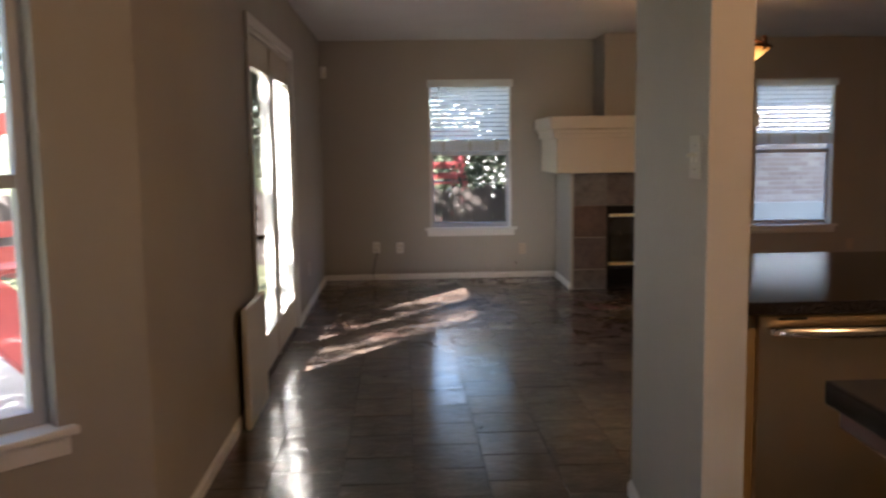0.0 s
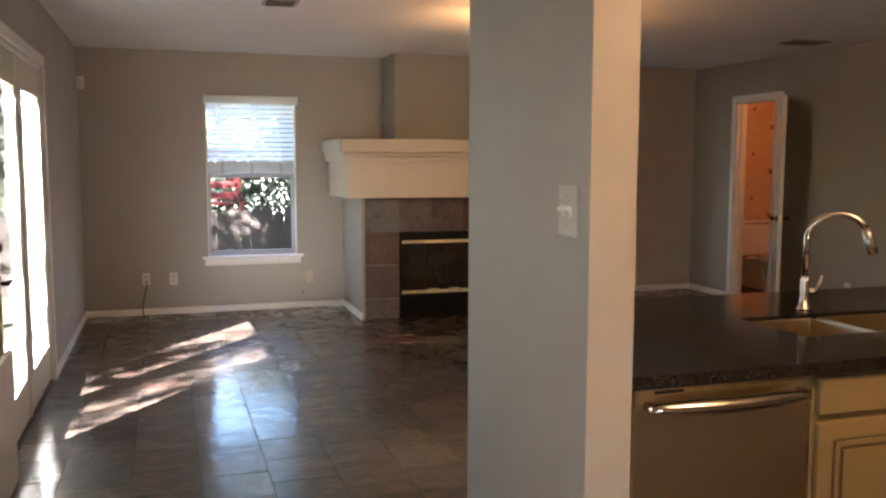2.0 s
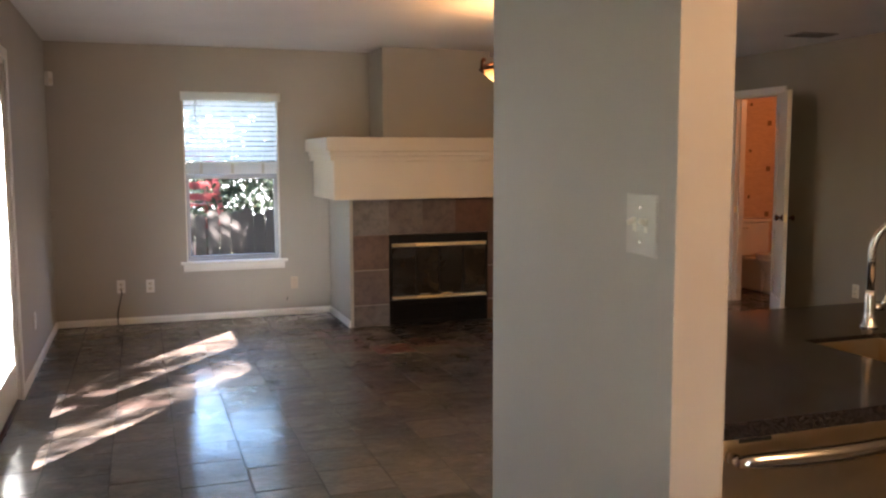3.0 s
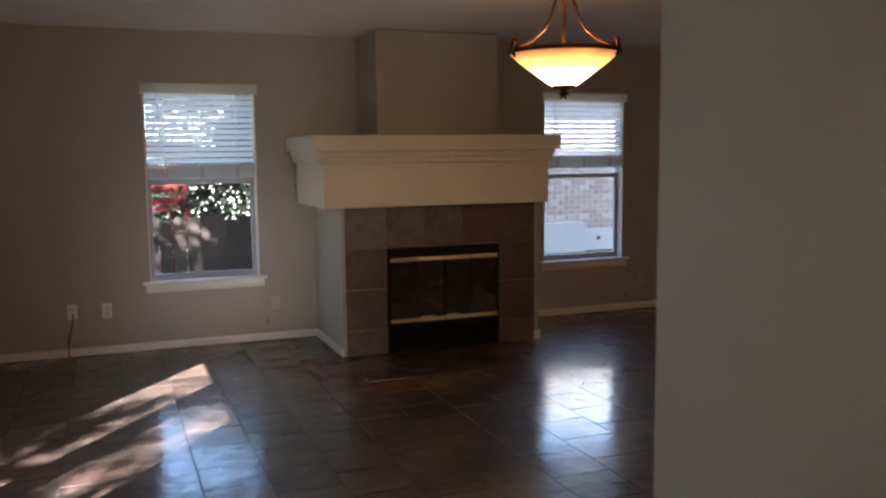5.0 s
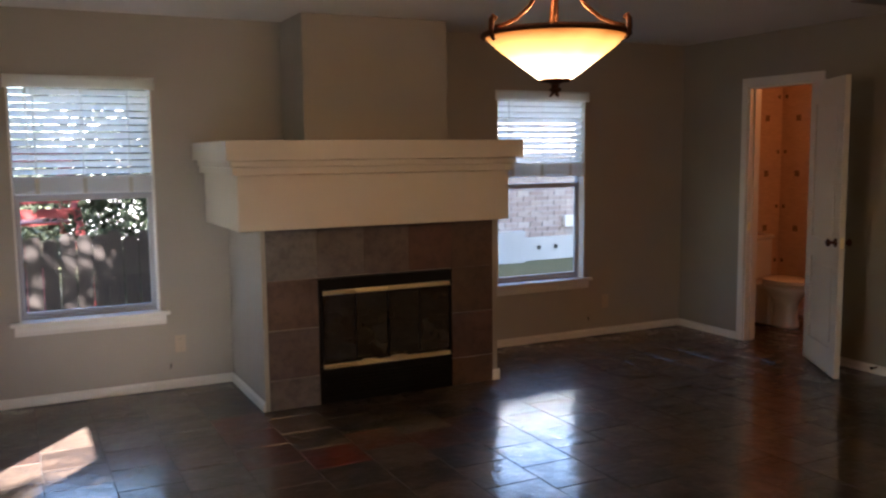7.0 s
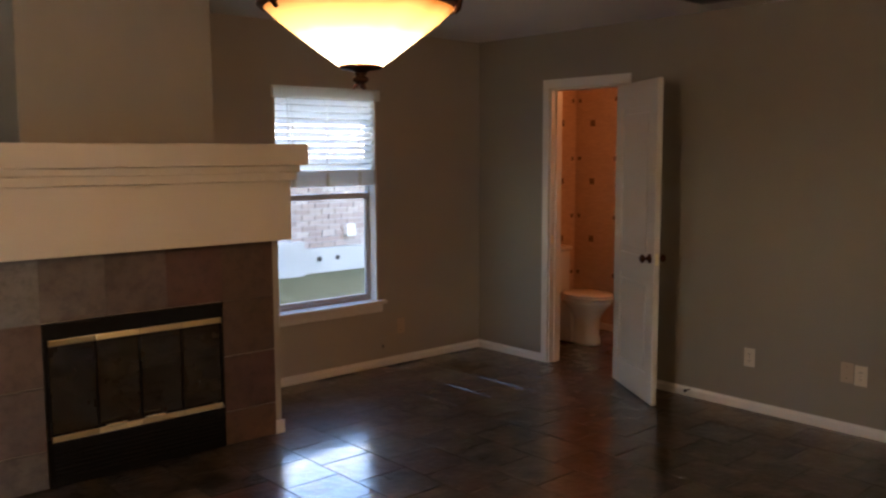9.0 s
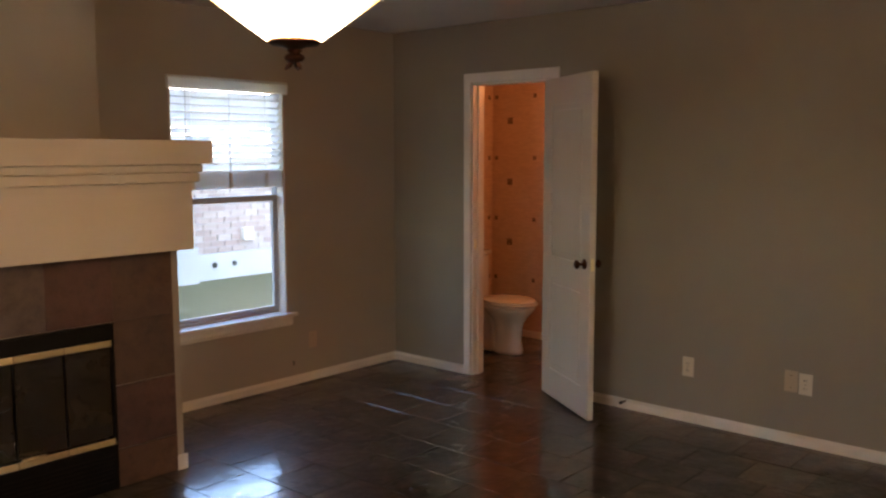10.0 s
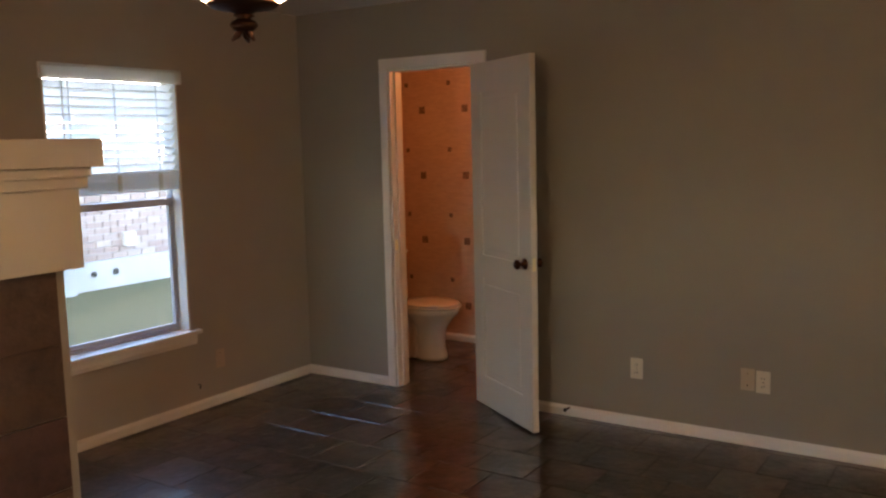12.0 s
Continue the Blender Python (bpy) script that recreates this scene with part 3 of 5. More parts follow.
panel = solid("pet_door_panel", pb, DOORPAINT, "pale painted panel standing against the wall by the patio doors", "panel")


# ---- powder room door ----
def powder_door():
    y0, y1, top = DOOR_Y
    d = thing("door_2", (ROOM_X, (y0 + y1) / 2, 0), "white painted frame of the powder room doorway", "door frame", "", "structure")
    casing(d, ROOM_X, y0, y1, top, -1, "y")
    j = bmesh.new()
    bm_span((ROOM_X, y0 + 0.0005, 0.0), (ROOM_X + 0.12, y0 + 0.014, top), 0, j)
    bm_span((ROOM_X, y1 - 0.014, 0.0), (ROOM_X + 0.12, y1 - 0.0005, top), 0, j)
    bm_span((ROOM_X, y0 + 0.014, top - 0.014), (ROOM_X + 0.12, y1 - 0.014, top - 0.0005), 0, j)
    bm_span((ROOM_X + 0.045, y1 - 0.026, 0.0), (ROOM_X + 0.08, y1 - 0.014, top - 0.014), 0.002, j)
    part("jamb", j, TRIM, d)
    part("strike_plate", bm_span((ROOM_X + 0.008, y1 - 0.0165, 0.90), (ROOM_X + 0.036, y1 - 0.0135, 0.965), 0.001), BRASS, d, "brass strike plate")
    hinge = (ROOM_X - 0.004, y0 + 0.016)
    leaf = thing("door_3", (hinge[0], hinge[1], 0.0), "off-white moulded two-panel door standing open", "door", "", "structure")
    # built shut, running in +y from the hinge, then swung out
    hx, hy = hinge
    wd, th = 0.695, 0.035
    f = bmesh.new()
    z0, z1 = 0.012, 2.022
    panels = [(0.19, 0.78), (0.92, 1.86)]
    s = 0.115
    bm_span((hx, hy, z0), (hx + th, hy + s, z1), 0.0, f)
    bm_span((hx, hy + wd - s, z0), (hx + th, hy + wd, z1), 0.0, f)
    for a, b in ((z0, panels[0][0]), (panels[0][1], panels[1][0]), (panels[1][1], z1)):
        bm_span((hx, hy + s, a), (hx + th, hy + wd - s, b), 0.0, f)
    part("stiles_and_rails", f, DOORPAINT, leaf)
    for a, b in panels:
        p = bm_span((hx + 0.011, hy + s - 0.002, a - 0.002), (hx + th - 0.011, hy + wd - s + 0.002, b + 0.002), 0.0)
        part("panel", p, DOORPAINT, leaf, "recessed moulded panel")
        p = bm_span((hx + 0.004, hy + s + 0.035, a + 0.035), (hx + th - 0.004, hy + wd - s - 0.035, b - 0.035), 0.006)
        part("raised_field", p, DOORPAINT, leaf)
    for side in (-1, 1):
        x = hx if side < 0 else hx + th
        k = bm_tube([(x, hy + wd - 0.065, 0.925), (x + side * 0.008, hy + wd - 0.065, 0.925), (x + side * 0.012, hy + wd - 0.065, 0.925), (x + side * 0.035, hy + wd - 0.065, 0.925),
                     (x + side * 0.042, hy + wd - 0.065, 0.925), (x + side * 0.055, hy + wd - 0.065, 0.925), (x + side * 0.064, hy + wd - 0.065, 0.925)],
                    [0.03, 0.03, 0.012, 0.012, 0.025, 0.027, 0.016], 20)
        part("door_knob", k, BRONZE, leaf, "dark bronze round knob")
    part("latch_plate", bm_span((hx + 0.006, hy + wd - 0.001, 0.89), (hx + th - 0.006, hy + wd + 0.0015, 0.96)), BRASS, leaf)
    for z in (0.22, 1.05, 1.82):
        part("hinge", bm_tube([(hx - 0.004, hy - 0.004, z - 0.045), (hx - 0.004, hy - 0.004, z + 0.045)], 0.007, 10), BRASS, leaf, "brass hinge knuckle")
    leaf.rotation_euler = (0, 0, radians(147.3))


powder_door()


# ---- fireplace ----
def fireplace():
    x0, x1, yf = FP
    d = thing("fireplace", ((x0 + x1) / 2, yf, 0), "fireplace with slate surround, cream mantel and painted chimney breast", "fireplace", "", "")
    back = ROOM_Y - 0.0015
    bx0, bx1, bz = 2.742, 3.660, 0.79
    b = bm_prism([(x0, 0), (bx0, 0), (bx0, bz), (bx1, bz), (bx1, 0), (x1, 0), (x1, 1.62), (x0, 1.62)], "y", yf, back)
    part("breast", b, WALL, d, "greige painted base")
    part("chimney", bm_span((2.80, 8.10, 1.62), (3.83, back, H - 0.0015), 0.004), WALL, d, "greige painted chimney breast")
    # mantel: header board, two mouldings and the shelf
    part("header", bm_span((2.255, 7.66, 1.105), (4.055, back, 1.43), 0.004), CREAM, d, "cream painted header")
    part("moulding", bm_span((2.222, 7.635, 1.43), (4.083, back, 1.475), 0.006), CREAM, d, "cream painted moulding")
    part("moulding", bm_span((2.210, 7.62, 1.475), (4.095, back, 1.515), 0.010), CREAM, d, "cream painted moulding")
    part("shelf", bm_span((2.182, 7.59, 1.515), (4.13, back, 1.628), 0.005), CREAM, d, "cream painted mantel shelf")
    # slate surround
    f = 0.305
    cells = []
    for k in range(3):
        z = 1.10 - f * (k + 2) + 0.004
        cells.append((2.425, bx0, max(0.004, z), 1.10 - f * (k + 1)))
        cells.append((bx1, 3.968, max(0.004, z), 1.10 - f * (k + 1)))
    cells = [c for c in cells if c[3] - c[2] > 0.03]
    xs = [2.425, 2.742, 3.048, 3.354, 3.660, 3.968]
    cells += [(a, b2, 1.10 - f, 1.10) for a, b2 in zip(xs, xs[1:])]
    for a, b2, z0, z1 in cells:
        part("slate_tile", bm_span((a + 0.0006, yf - 0.012 - random.uniform(0, 0.002), z0 + 0.0006), (b2 - 0.0006, yf - 0.001, z1 - 0.0006), 0.0015), SLATE_FACE, d)
    # metal firebox
    m = bmesh.new()
    y = yf - 0.016
    bm_span((bx0 + 0.002, y, 0.715), (bx1 - 0.002, yf + 0.04, bz - 0.003), 0.003, m)
    bm_span((bx0 + 0.002, y, 0.235), (bx0 + 0.018, yf + 0.04, 0.715), 0.003, m)
    bm_span((bx1 - 0.018, y, 0.235), (bx1 - 0.002, yf + 0.04, 0.715), 0.003, m)
    bm_span((bx0 + 0.002, y, 0.003), (bx1 - 0.002, yf + 0.04, 0.215), 0.003, m)
    part("firebox_frame", m, BLACK, d, "black metal frame")
    for k in range(7):
        z = 0.05 + k * 0.021
        part("louvre", bm_box((bx1 - bx0 - 0.06, 0.012, 0.004), ((bx0 + bx1) / 2, y - 0.002, z), 0, (35, 0, 0)), BLACK, d)
    w = bmesh.new()
    bm_span((bx0 + 0.003, yf + 0.36, 0.003), (bx1 - 0.003, yf + 0.40, bz - 0.01), 0, w)
    bm_span((bx0 + 0.003, yf + 0.04, 0.20), (bx1 - 0.003, yf + 0.36, 0.214), 0, w)
    part("firebox_lining", w, BLACK, d, "sooty black lining")
    n = 4
    gw = (bx1 - bx0 - 0.04) / n
    for k in range(n):
        a = bx0 + 0.02 + gw * k
        fold = 4 if k % 2 else -4
        leaf = part("glass_door", bm_box((gw - 0.006, 0.006, 0.43), (a + gw / 2, y + 0.006 + (0.004 if k in (1, 2) else 0), 0.475), 0, (0, 0, fold * 0.5)), SMOKED, d, "smoked glass bifold panel")
        part("door_edge", bm_span((a + 0.001, y - 0.003, 0.262), (a + 0.006, y + 0.012, 0.688), 0.001), BLACK, leaf)
    for z, lab in ((0.700, "polished brass top rail"), (0.238, "polished brass bottom rail")):
        for k, tip in enumerate((5, -9, -4, -6)):
            part("brass_rail", bm_box((gw - 0.0025, 0.009, 0.030), (bx0 + 0.02 + gw * (k + 0.5), y - 0.008, z), 0.003, (tip, 0, (0.8, -0.8, 0.5, -0.4)[k])), BRASS, d, lab)
    for x in (3.06, 3.26):
        h = bm_tube([(x, y - 0.008, 0.262), (x, y - 0.028, 0.262)], 0.005, 10)
        bm_tube([(x - 0.05, y - 0.028, 0.262), (x + 0.05, y - 0.028, 0.262)], 0.007, 10, h)
        part("door_pull", h, BRASS, d, "brass pull")


fireplace()


# ---- pendant lamp ----
def pendant():
    cx, cy = LAMP_AT
    d = thing("pendant_lamp", (cx, cy, H), "bronze pendant lamp with a glowing amber glass bowl, lit", "pendant lamp")
    bowl = bm_lathe([(0.070, 1.862), (0.12, 1.897), (0.18, 1.942), (0.24, 1.988), (0.284, 2.028), (0.280, 2.030), (0.235, 1.992), (0.175, 1.948), (0.115, 1.903), (0.066, 1.868)], 64, (cx, cy, 0))
    b = part("bowl", bowl, SHADE, d, "amber alabaster glass bowl")
    b.visible_shadow = False
    part("rim", bm_lathe([(0.279, 2.026), (0.297, 2.026), (0.304, 2.034), (0.300, 2.046), (0.279, 2.048), (0.276, 2.036), (0.279, 2.026)], 64, (cx, cy, 0)), BRONZE, d, "dark bronze ring")
    part("finial_plate", bm_lathe([(0.0, 1.8620), (0.060, 1.8620), (0.066, 1.8570), (0.058, 1.8508), (0.03, 1.8471), (0.018, 1.8409), (0.0, 1.8409)], 40, (cx, cy, 0)), BRONZE, d)
    part("finial", bm_lathe([(0.0, 1.8422), (0.014, 1.8409), (0.020, 1.8360), (0.012, 1.8316), (0.022, 1.8260), (0.026, 1.8192), (0.020, 1.8118), (0.008, 1.8074), (0.0, 1.8062)], 28, (cx, cy, 0)), BRONZE, d, "bronze turned finial")
    for k in range(3):
        a = radians(30 + 120 * k)
        leaf = bm_tube([(cx + 0.006 * math.cos(a), cy + 0.006 * math.sin(a), 1.8118), (cx + 0.014 * math.cos(a), cy + 0.014 * math.sin(a), 1.8012), (cx + 0.024 * math.cos(a), cy + 0.024 * math.sin(a), 1.7913)], [0.006, 0.007, 0.002], 8)
        part("finial_leaf", leaf, BRONZE, d)
    for k in range(3):
        a = radians(63 + 120 * k)
        ca, sa = math.cos(a), math.sin(a)
        prof = [(0.016, 2.385), (0.040, 2.34), (0.060, 2.28), (0.082, 2.215), (0.125, 2.145), (0.19, 2.090), (0.25, 2.062), (0.290, 2.052)]
        part("arm", bm_tube([(cx + r * ca, cy + r * sa, z) for r, z in prof], 0.0085, 10), BRONZE, d, "curved bronze arm")
        sc = bm_tube([(cx + r * ca, cy + r * sa, z) for r, z in ((0.293, 2.002), (0.303, 2.015), (0.308, 2.045), (0.306, 2.078), (0.297, 2.095), (0.288, 2.088), (0.290, 2.078))], [0.006, 0.010, 0.012, 0.012, 0.010, 0.009, 0.007], 10)
        part("scroll", sc, BRONZE, d, "bronze scroll clip on the ring")
    # the bowl and its arms hang a little lower than drawn above
    d.location.z -= 0.022
    bpy.context.view_layer.update()
    part("stem", bm_tube([(cx, cy, 1.85), (cx, cy, 2.41)], 0.011, 14), BRONZE, d, "bronze centre rod")
    part("canopy", bm_lathe([(0.0, 2.4385), (0.066, 2.4385), (0.066, 2.428), (0.045, 2.412), (0.018, 2.402), (0.0, 2.402)], 40, (cx, cy, 0)), BRONZE, d)


pendant()


# ---- kitchen ----
CT = 0.93


def kitchen():
    yf, yb = 1.93, 2.78
    g = "kitchen counter run"
    # worktop with a sink opening
    top = bmesh.new()
    sx0, sx1, sy0, sy1 = 2.50, 3.20, 2.16, 2.47
    ys = [1.885, sy0, sy1, 2.92]
    left = [1.722, 1.746, 1.773, 1.812]
    flat = [[top.verts.new((x, y, CT)) for x in (left[k], sx0, sx1, 5.2)] for k, y in enumerate(ys)]
    cells = [top.faces.new((flat[j][i], flat[j][i + 1], flat[j + 1][i + 1], flat[j + 1][i])) for j in range(3) for i in range(3) if (i, j) != (1, 1)]
    down = bmesh.ops.extrude_face_region(top, geom=cells)
    bmesh.ops.translate(top, vec=(0, 0, -0.034), verts=[e for e in down["geom"] if isinstance(e, bmesh.types.BMVert)])
    bmesh.ops.recalc_face_normals(top, faces=top.faces)
    c = solid("worktop", top, GRANITE, "polished black granite worktop with an undermount sink", "countertop")
    tagged(c, group=g)
    # sink
    s = thing("kitchen_sink", ((sx0 + sx1) / 2, (sy0 + sy1) / 2, CT - 0.22), "stainless steel double-bowl undermount sink", "sink")
    midx = 2.79
    for a, b in ((sx0 + 0.001, midx - 0.012), (midx + 0.012, sx1 - 0.001)):
        bm = bmesh.new()
        z0, z1 = CT - 0.215, CT - 0.012
        u0, u1 = sy0 + 0.001, sy1 - 0.001
        for p, q in (((a, u0, z0), (b, u1, z0 + 0.006)), ((a, u0, z0 + 0.006), (a + 0.008, u1, z1)), ((b - 0.008, u0, z0 + 0.006), (b, u1, z1)),
                     ((a + 0.008, u0, z0 + 0.006), (b - 0.008, u0 + 0.008, z1)), ((a + 0.008, u1 - 0.008, z0 + 0.006), (b - 0.008, u1, z1))):
            bm_span(p, q, 0.002, bm)
        bowl = part("bowl", bm, STEEL, s)
        part("drain", bm_lathe([(0.0, 0.006), (0.032, 0.006), (0.038, 0.009), (0.042, 0.007), (0.0, 0.0065)], 24, ((a + b) / 2, (sy0 + sy1) / 2, z0 + 0.001)), CHROME, bowl)
    part("divider", bm_span((midx - 0.0118, sy0 + 0.002, CT - 0.215), (midx + 0.0118, sy1 - 0.002, CT - 0.016), 0.004), STEEL, s)
    # faucet
    fx, fy = 2.822, 2.555
    f = thing("faucet", (fx, fy, CT), "brushed nickel gooseneck faucet behind the sink", "faucet")
    part("base", bm_lathe([(0.0, 0.0), (0.026, 0.0), (0.026, 0.005), (0.019, 0.011), (0.015, 0.05), (0.016, 0.10), (0.012, 0.115), (0.0, 0.115)], 28, (fx, fy, CT)), CHROME, f)
    ux, uy = math.cos(radians(-38)), math.sin(radians(-38))
    arc = [(0.0, 0.11), (0.0, 0.22)]
    for k in range(13):
        a = math.pi * k / 14.5
        arc.append((0.098 - 0.098 * math.cos(a), 0.235 + 0.098 * math.sin(a)))
    end = arc[-1]
    part("spout", bm_tube([(fx + ux * r, fy + uy * r, CT + z) for r, z in arc], 0.0115, 16), CHROME, f, "arched gooseneck")
    part("spray_head", bm_tube([(fx + ux * (end[0] + e * 0.30), fy + uy * (end[0] + e * 0.30), CT + end[1] - e) for e in (0.0, 0.02, 0.06, 0.085)], [0.0125, 0.016, 0.019, 0.015], 16), CHROME, f)
    lv = bm_tube([(fx + 0.015, fy, CT + 0.06), (fx + 0.045, fy - 0.004, CT + 0.062)], 0.012, 12)
    bm_tube([(fx + 0.040, fy - 0.004, CT + 0.062), (fx + 0.058, fy - 0.006, CT + 0.085), (fx + 0.066, fy - 0.006, CT + 0.115)], [0.007, 0.006, 0.005], 10, lv)
    part("lever", lv, CHROME, f)

    # dishwasher
    dx0, dx1 = 1.800, 2.318
    d = thing("dishwasher", ((dx0 + dx1) / 2, yf, 0), "stainless steel dishwasher with a curved bar handle", "dishwasher")
    part("body", bm_span((dx0 + 0.004, yf + 0.03, 0.09), (dx1 - 0.004, yb - 0.2, CT - 0.037)), GRIP, d)
    part("door", bm_span((dx0, yf - 0.006, 0.11), (dx1, yf + 0.028, CT - 0.044), 0.006), STEEL, d, "brushed stainless door")
    part("kick_plate", bm_span((dx0, yf + 0.05, 0.0), (dx1, yf + 0.064, 0.09)), GRIP, d)
    pts = []
    for k in range(13):
        u = k / 12
        bow = 0.030 + 0.026 * math.sin(math.pi * u)
        pts.append((dx0 + 0.03 + (dx1 - dx0 - 0.06) * u, yf - 0.006 - bow, 0.845))
    hb = bm_tube(pts, [0.012, 0.015, 0.017] + [0.019] * 7 + [0.017, 0.015, 0.012], 14)
    bm_tube([(pts[0][0] + 0.006, yf - 0.006, 0.845), (pts[0][0] + 0.006, pts[0][1], 0.845)], 0.012, 12, hb)
    bm_tube([(pts[-1][0] - 0.006, yf - 0.006, 0.845), (pts[-1][0] - 0.006, pts[-1][1], 0.845)], 0.012, 12, hb)
    part("handle", hb, CHROME, d, "bowed steel bar handle")
    part("badge", bm_span((dx0 + 0.055, yf - 0.0085, 0.872), (dx0 + 0.135, yf - 0.0062, 0.880)), GRIP, d, "small dark nameplate")

    # filler strip at the wall
    solid("filler_strip", bm_span((1.722, yf + 0.002, 0.0), (1.797, yf + 0.022, CT - 0.036), 0.002), CAB, "antiqued cream filler strip by the dishwasher", "cabinet")

    def front(parent, x0, x1, z0, z1, raised):
        """A glazed door or drawer front with a raised field."""
        fr = part("door" if raised else "drawer_front", bm_span((x0, yf - 0.020, z0), (x1, yf - 0.001, z1), 0.004), CAB, parent)
        if raised:
            a = 0.052
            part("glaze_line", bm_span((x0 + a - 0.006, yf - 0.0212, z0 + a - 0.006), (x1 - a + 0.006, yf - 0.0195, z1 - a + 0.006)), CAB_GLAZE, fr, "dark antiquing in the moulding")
            m = bmesh.new()
            for p, q in (((x0 + a, z0 + a), (x1 - a, z0 + a + 0.014)), ((x0 + a, z1 - a - 0.014), (x1 - a, z1 - a)), ((x0 + a, z0 + a + 0.014), (x0 + a + 0.014, z1 - a - 0.014)), ((x1 - a - 0.014, z0 + a + 0.014), (x1 - a, z1 - a - 0.014))):
                bm_span((p[0], yf - 0.025, p[1]), (q[0], yf - 0.021, q[1]), 0.001, m)
            part("moulding", m, CAB, fr)
            part("raised_field", bm_span((x0 + a + 0.024, yf - 0.026, z0 + a + 0.024), (x1 - a - 0.024, yf - 0.0205, z1 - a - 0.024), 0.004), CAB, fr)
        return fr

    x = 2.325
    for k, wdt in enumerate((0.345, 0.345, 0.42, 0.42, 0.42)):
        u = thing("base_cabinet", (x + wdt / 2, yf, 0), "antiqued cream base cabinet with a drawer front and a raised-panel door", "cabinet", "base cabinets under the counter")
        low_top = CT - 0.036 if not 2.3 < x < 3.2 else CT - 0.225
        part("body", bm_span((x + 0.001, yf + 0.02, 0.10), (x + wdt - 0.001, yb - 0.2, low_top)), CAB, u)
        ff = bmesh.new()
        for p, q in (((x + 0.001, 0.10), (x + 0.022, CT - 0.037)), ((x + wdt - 0.022, 0.10), (x + wdt - 0.001, CT - 0.037)), ((x + 0.022, CT - 0.062), (x + wdt - 0.022, CT - 0.037)),
                     ((x + 0.022, 0.745), (x + wdt - 0.022, 0.785)), ((x + 0.022, 0.10), (x + wdt - 0.022, 0.14))):
            bm_span((p[0], yf, p[1]), (q[0], yf + 0.0195, q[1]), 0, ff)
        part("face_frame", ff, CAB, u)
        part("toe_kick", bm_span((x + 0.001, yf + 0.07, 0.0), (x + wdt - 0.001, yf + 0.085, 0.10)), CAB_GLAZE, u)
        front(u, x + 0.014, x + wdt - 0.014, 0.780, CT - 0.052, False)
        front(u, x + 0.014, x + wdt - 0.014, 0.125, 0.758, True)
        x += wdt
    # bar side panel under the overhang
    solid("peninsula_back", bm_span((1.80, yb - 0.15, 0.0), (5.2, yb - 0.13, CT - 0.036)), WALL, "greige painted back of the peninsula", "peninsula back", "", "structure")
    solid("peninsula_end", bm_span((5.18, yf + 0.02, 0.0), (5.2, yb - 0.151, CT - 0.036)), WALL, "greige painted end of the peninsula", "peninsula end", "", "structure")

    # island counter
    i = thing("kitchen_island", (2.5, 0.6, 0), "white kitchen island with a thick black granite top", "kitchen island")
    part("granite_top", bm_span((1.585, 0.24, CT - 0.045), (3.4, 1.115, CT), 0.006), GRANITE, i, "polished black granite top")
    part("top_board", bm_span((1.605, 0.26, CT - 0.085), (3.38, 1.095, CT - 0.0455), 0.004), paint("red_brown_wood", (0.09, 0.035, 0.022), 0.4), i, "red-brown wooden edge under the granite")
    part("base", bm_span((1.67, 0.32, 0.09), (3.32, 1.02, CT - 0.0855), 0.003), TRIM, i, "white painted base")
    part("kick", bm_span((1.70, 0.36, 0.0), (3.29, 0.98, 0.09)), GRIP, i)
    # ceiling light
    l = thing("ceiling_light", (2.5, 0.55, H), "round frosted kitchen ceiling light, lit", "ceiling light")
    part("pan", bm_lathe([(0.0, 2.4385), (0.17, 2.4385), (0.17, 2.415), (0.0, 2.415)], 40, (2.5, 0.55, 0)), BRONZE, l)
    k = Mat("lit_frosted_glass")
    k.b.inputs["Emission Color"].default_value = (1.0, 0.66, 0.36, 1)
    k.b.inputs["Emission Strength"].default_value = 0.2
    dome = part("dome", bm_lathe([(0.165, 2.414), (0.15, 2.375), (0.11, 2.345), (0.05, 2.328), (0.0, 2.325)], 40, (2.5, 0.55, 0)), k.set(0.4, 0, (0.8, 0.7, 0.6)), l)
    dome.visible_shadow = False


kitchen()


# ---- toilet ----
def toilet():
    cx = 7.11
    t = thing("toilet", (cx, 8.1, 0), "white porcelain toilet with a closed lid, beside a papered wall", "toilet")
    cy = 8.06
    part("pedestal", bm_lathe([(0.0, 0.0), (0.104, 0.0), (0.106, 0.03), (0.094, 0.09), (0.092, 0.18), (0.104, 0.24), (0.142, 0.30), (0.178, 0.345), (0.188, 0.385), (0.0, 0.385)], 40, (cx, cy, 0), (0.95, 1.22)), PORCELAIN, t)
    part("seat", bm_lathe([(0.0, 0.387), (0.186, 0.387), (0.194, 0.395), (0.188, 0.404), (0.0, 0.404)], 40, (cx, cy - 0.005, 0), (0.97, 1.25)), PORCELAIN, t)
    part("lid", bm_lathe([(0.0, 0.406), (0.182, 0.406), (0.190, 0.414), (0.176, 0.426), (0.10, 0.432), (0.0, 0.433)], 40, (cx, cy - 0.002, 0), (0.97, 1.23)), PORCELAIN, t)
    part("trapway", bm_span((cx - 0.10, cy + 0.08, 0.0), (cx + 0.10, 8.50, 0.36), 0.03), PORCELAIN, t)
    part("tank", bm_span((cx - 0.22, 8.425, 0.365), (cx + 0.22, 8.635, 0.735), 0.025), PORCELAIN, t)
    part("tank_lid", bm_span((cx - 0.232, 8.412, 0.736), (cx + 0.232, 8.645, 0.772), 0.012), PORCELAIN, t)
    part("flush_lever", bm_tube([(cx - 0.15, 8.425, 0.68), (cx - 0.15, 8.405, 0.68), (cx - 0.09, 8.400, 0.672)], 0.006, 10), CHROME, t)


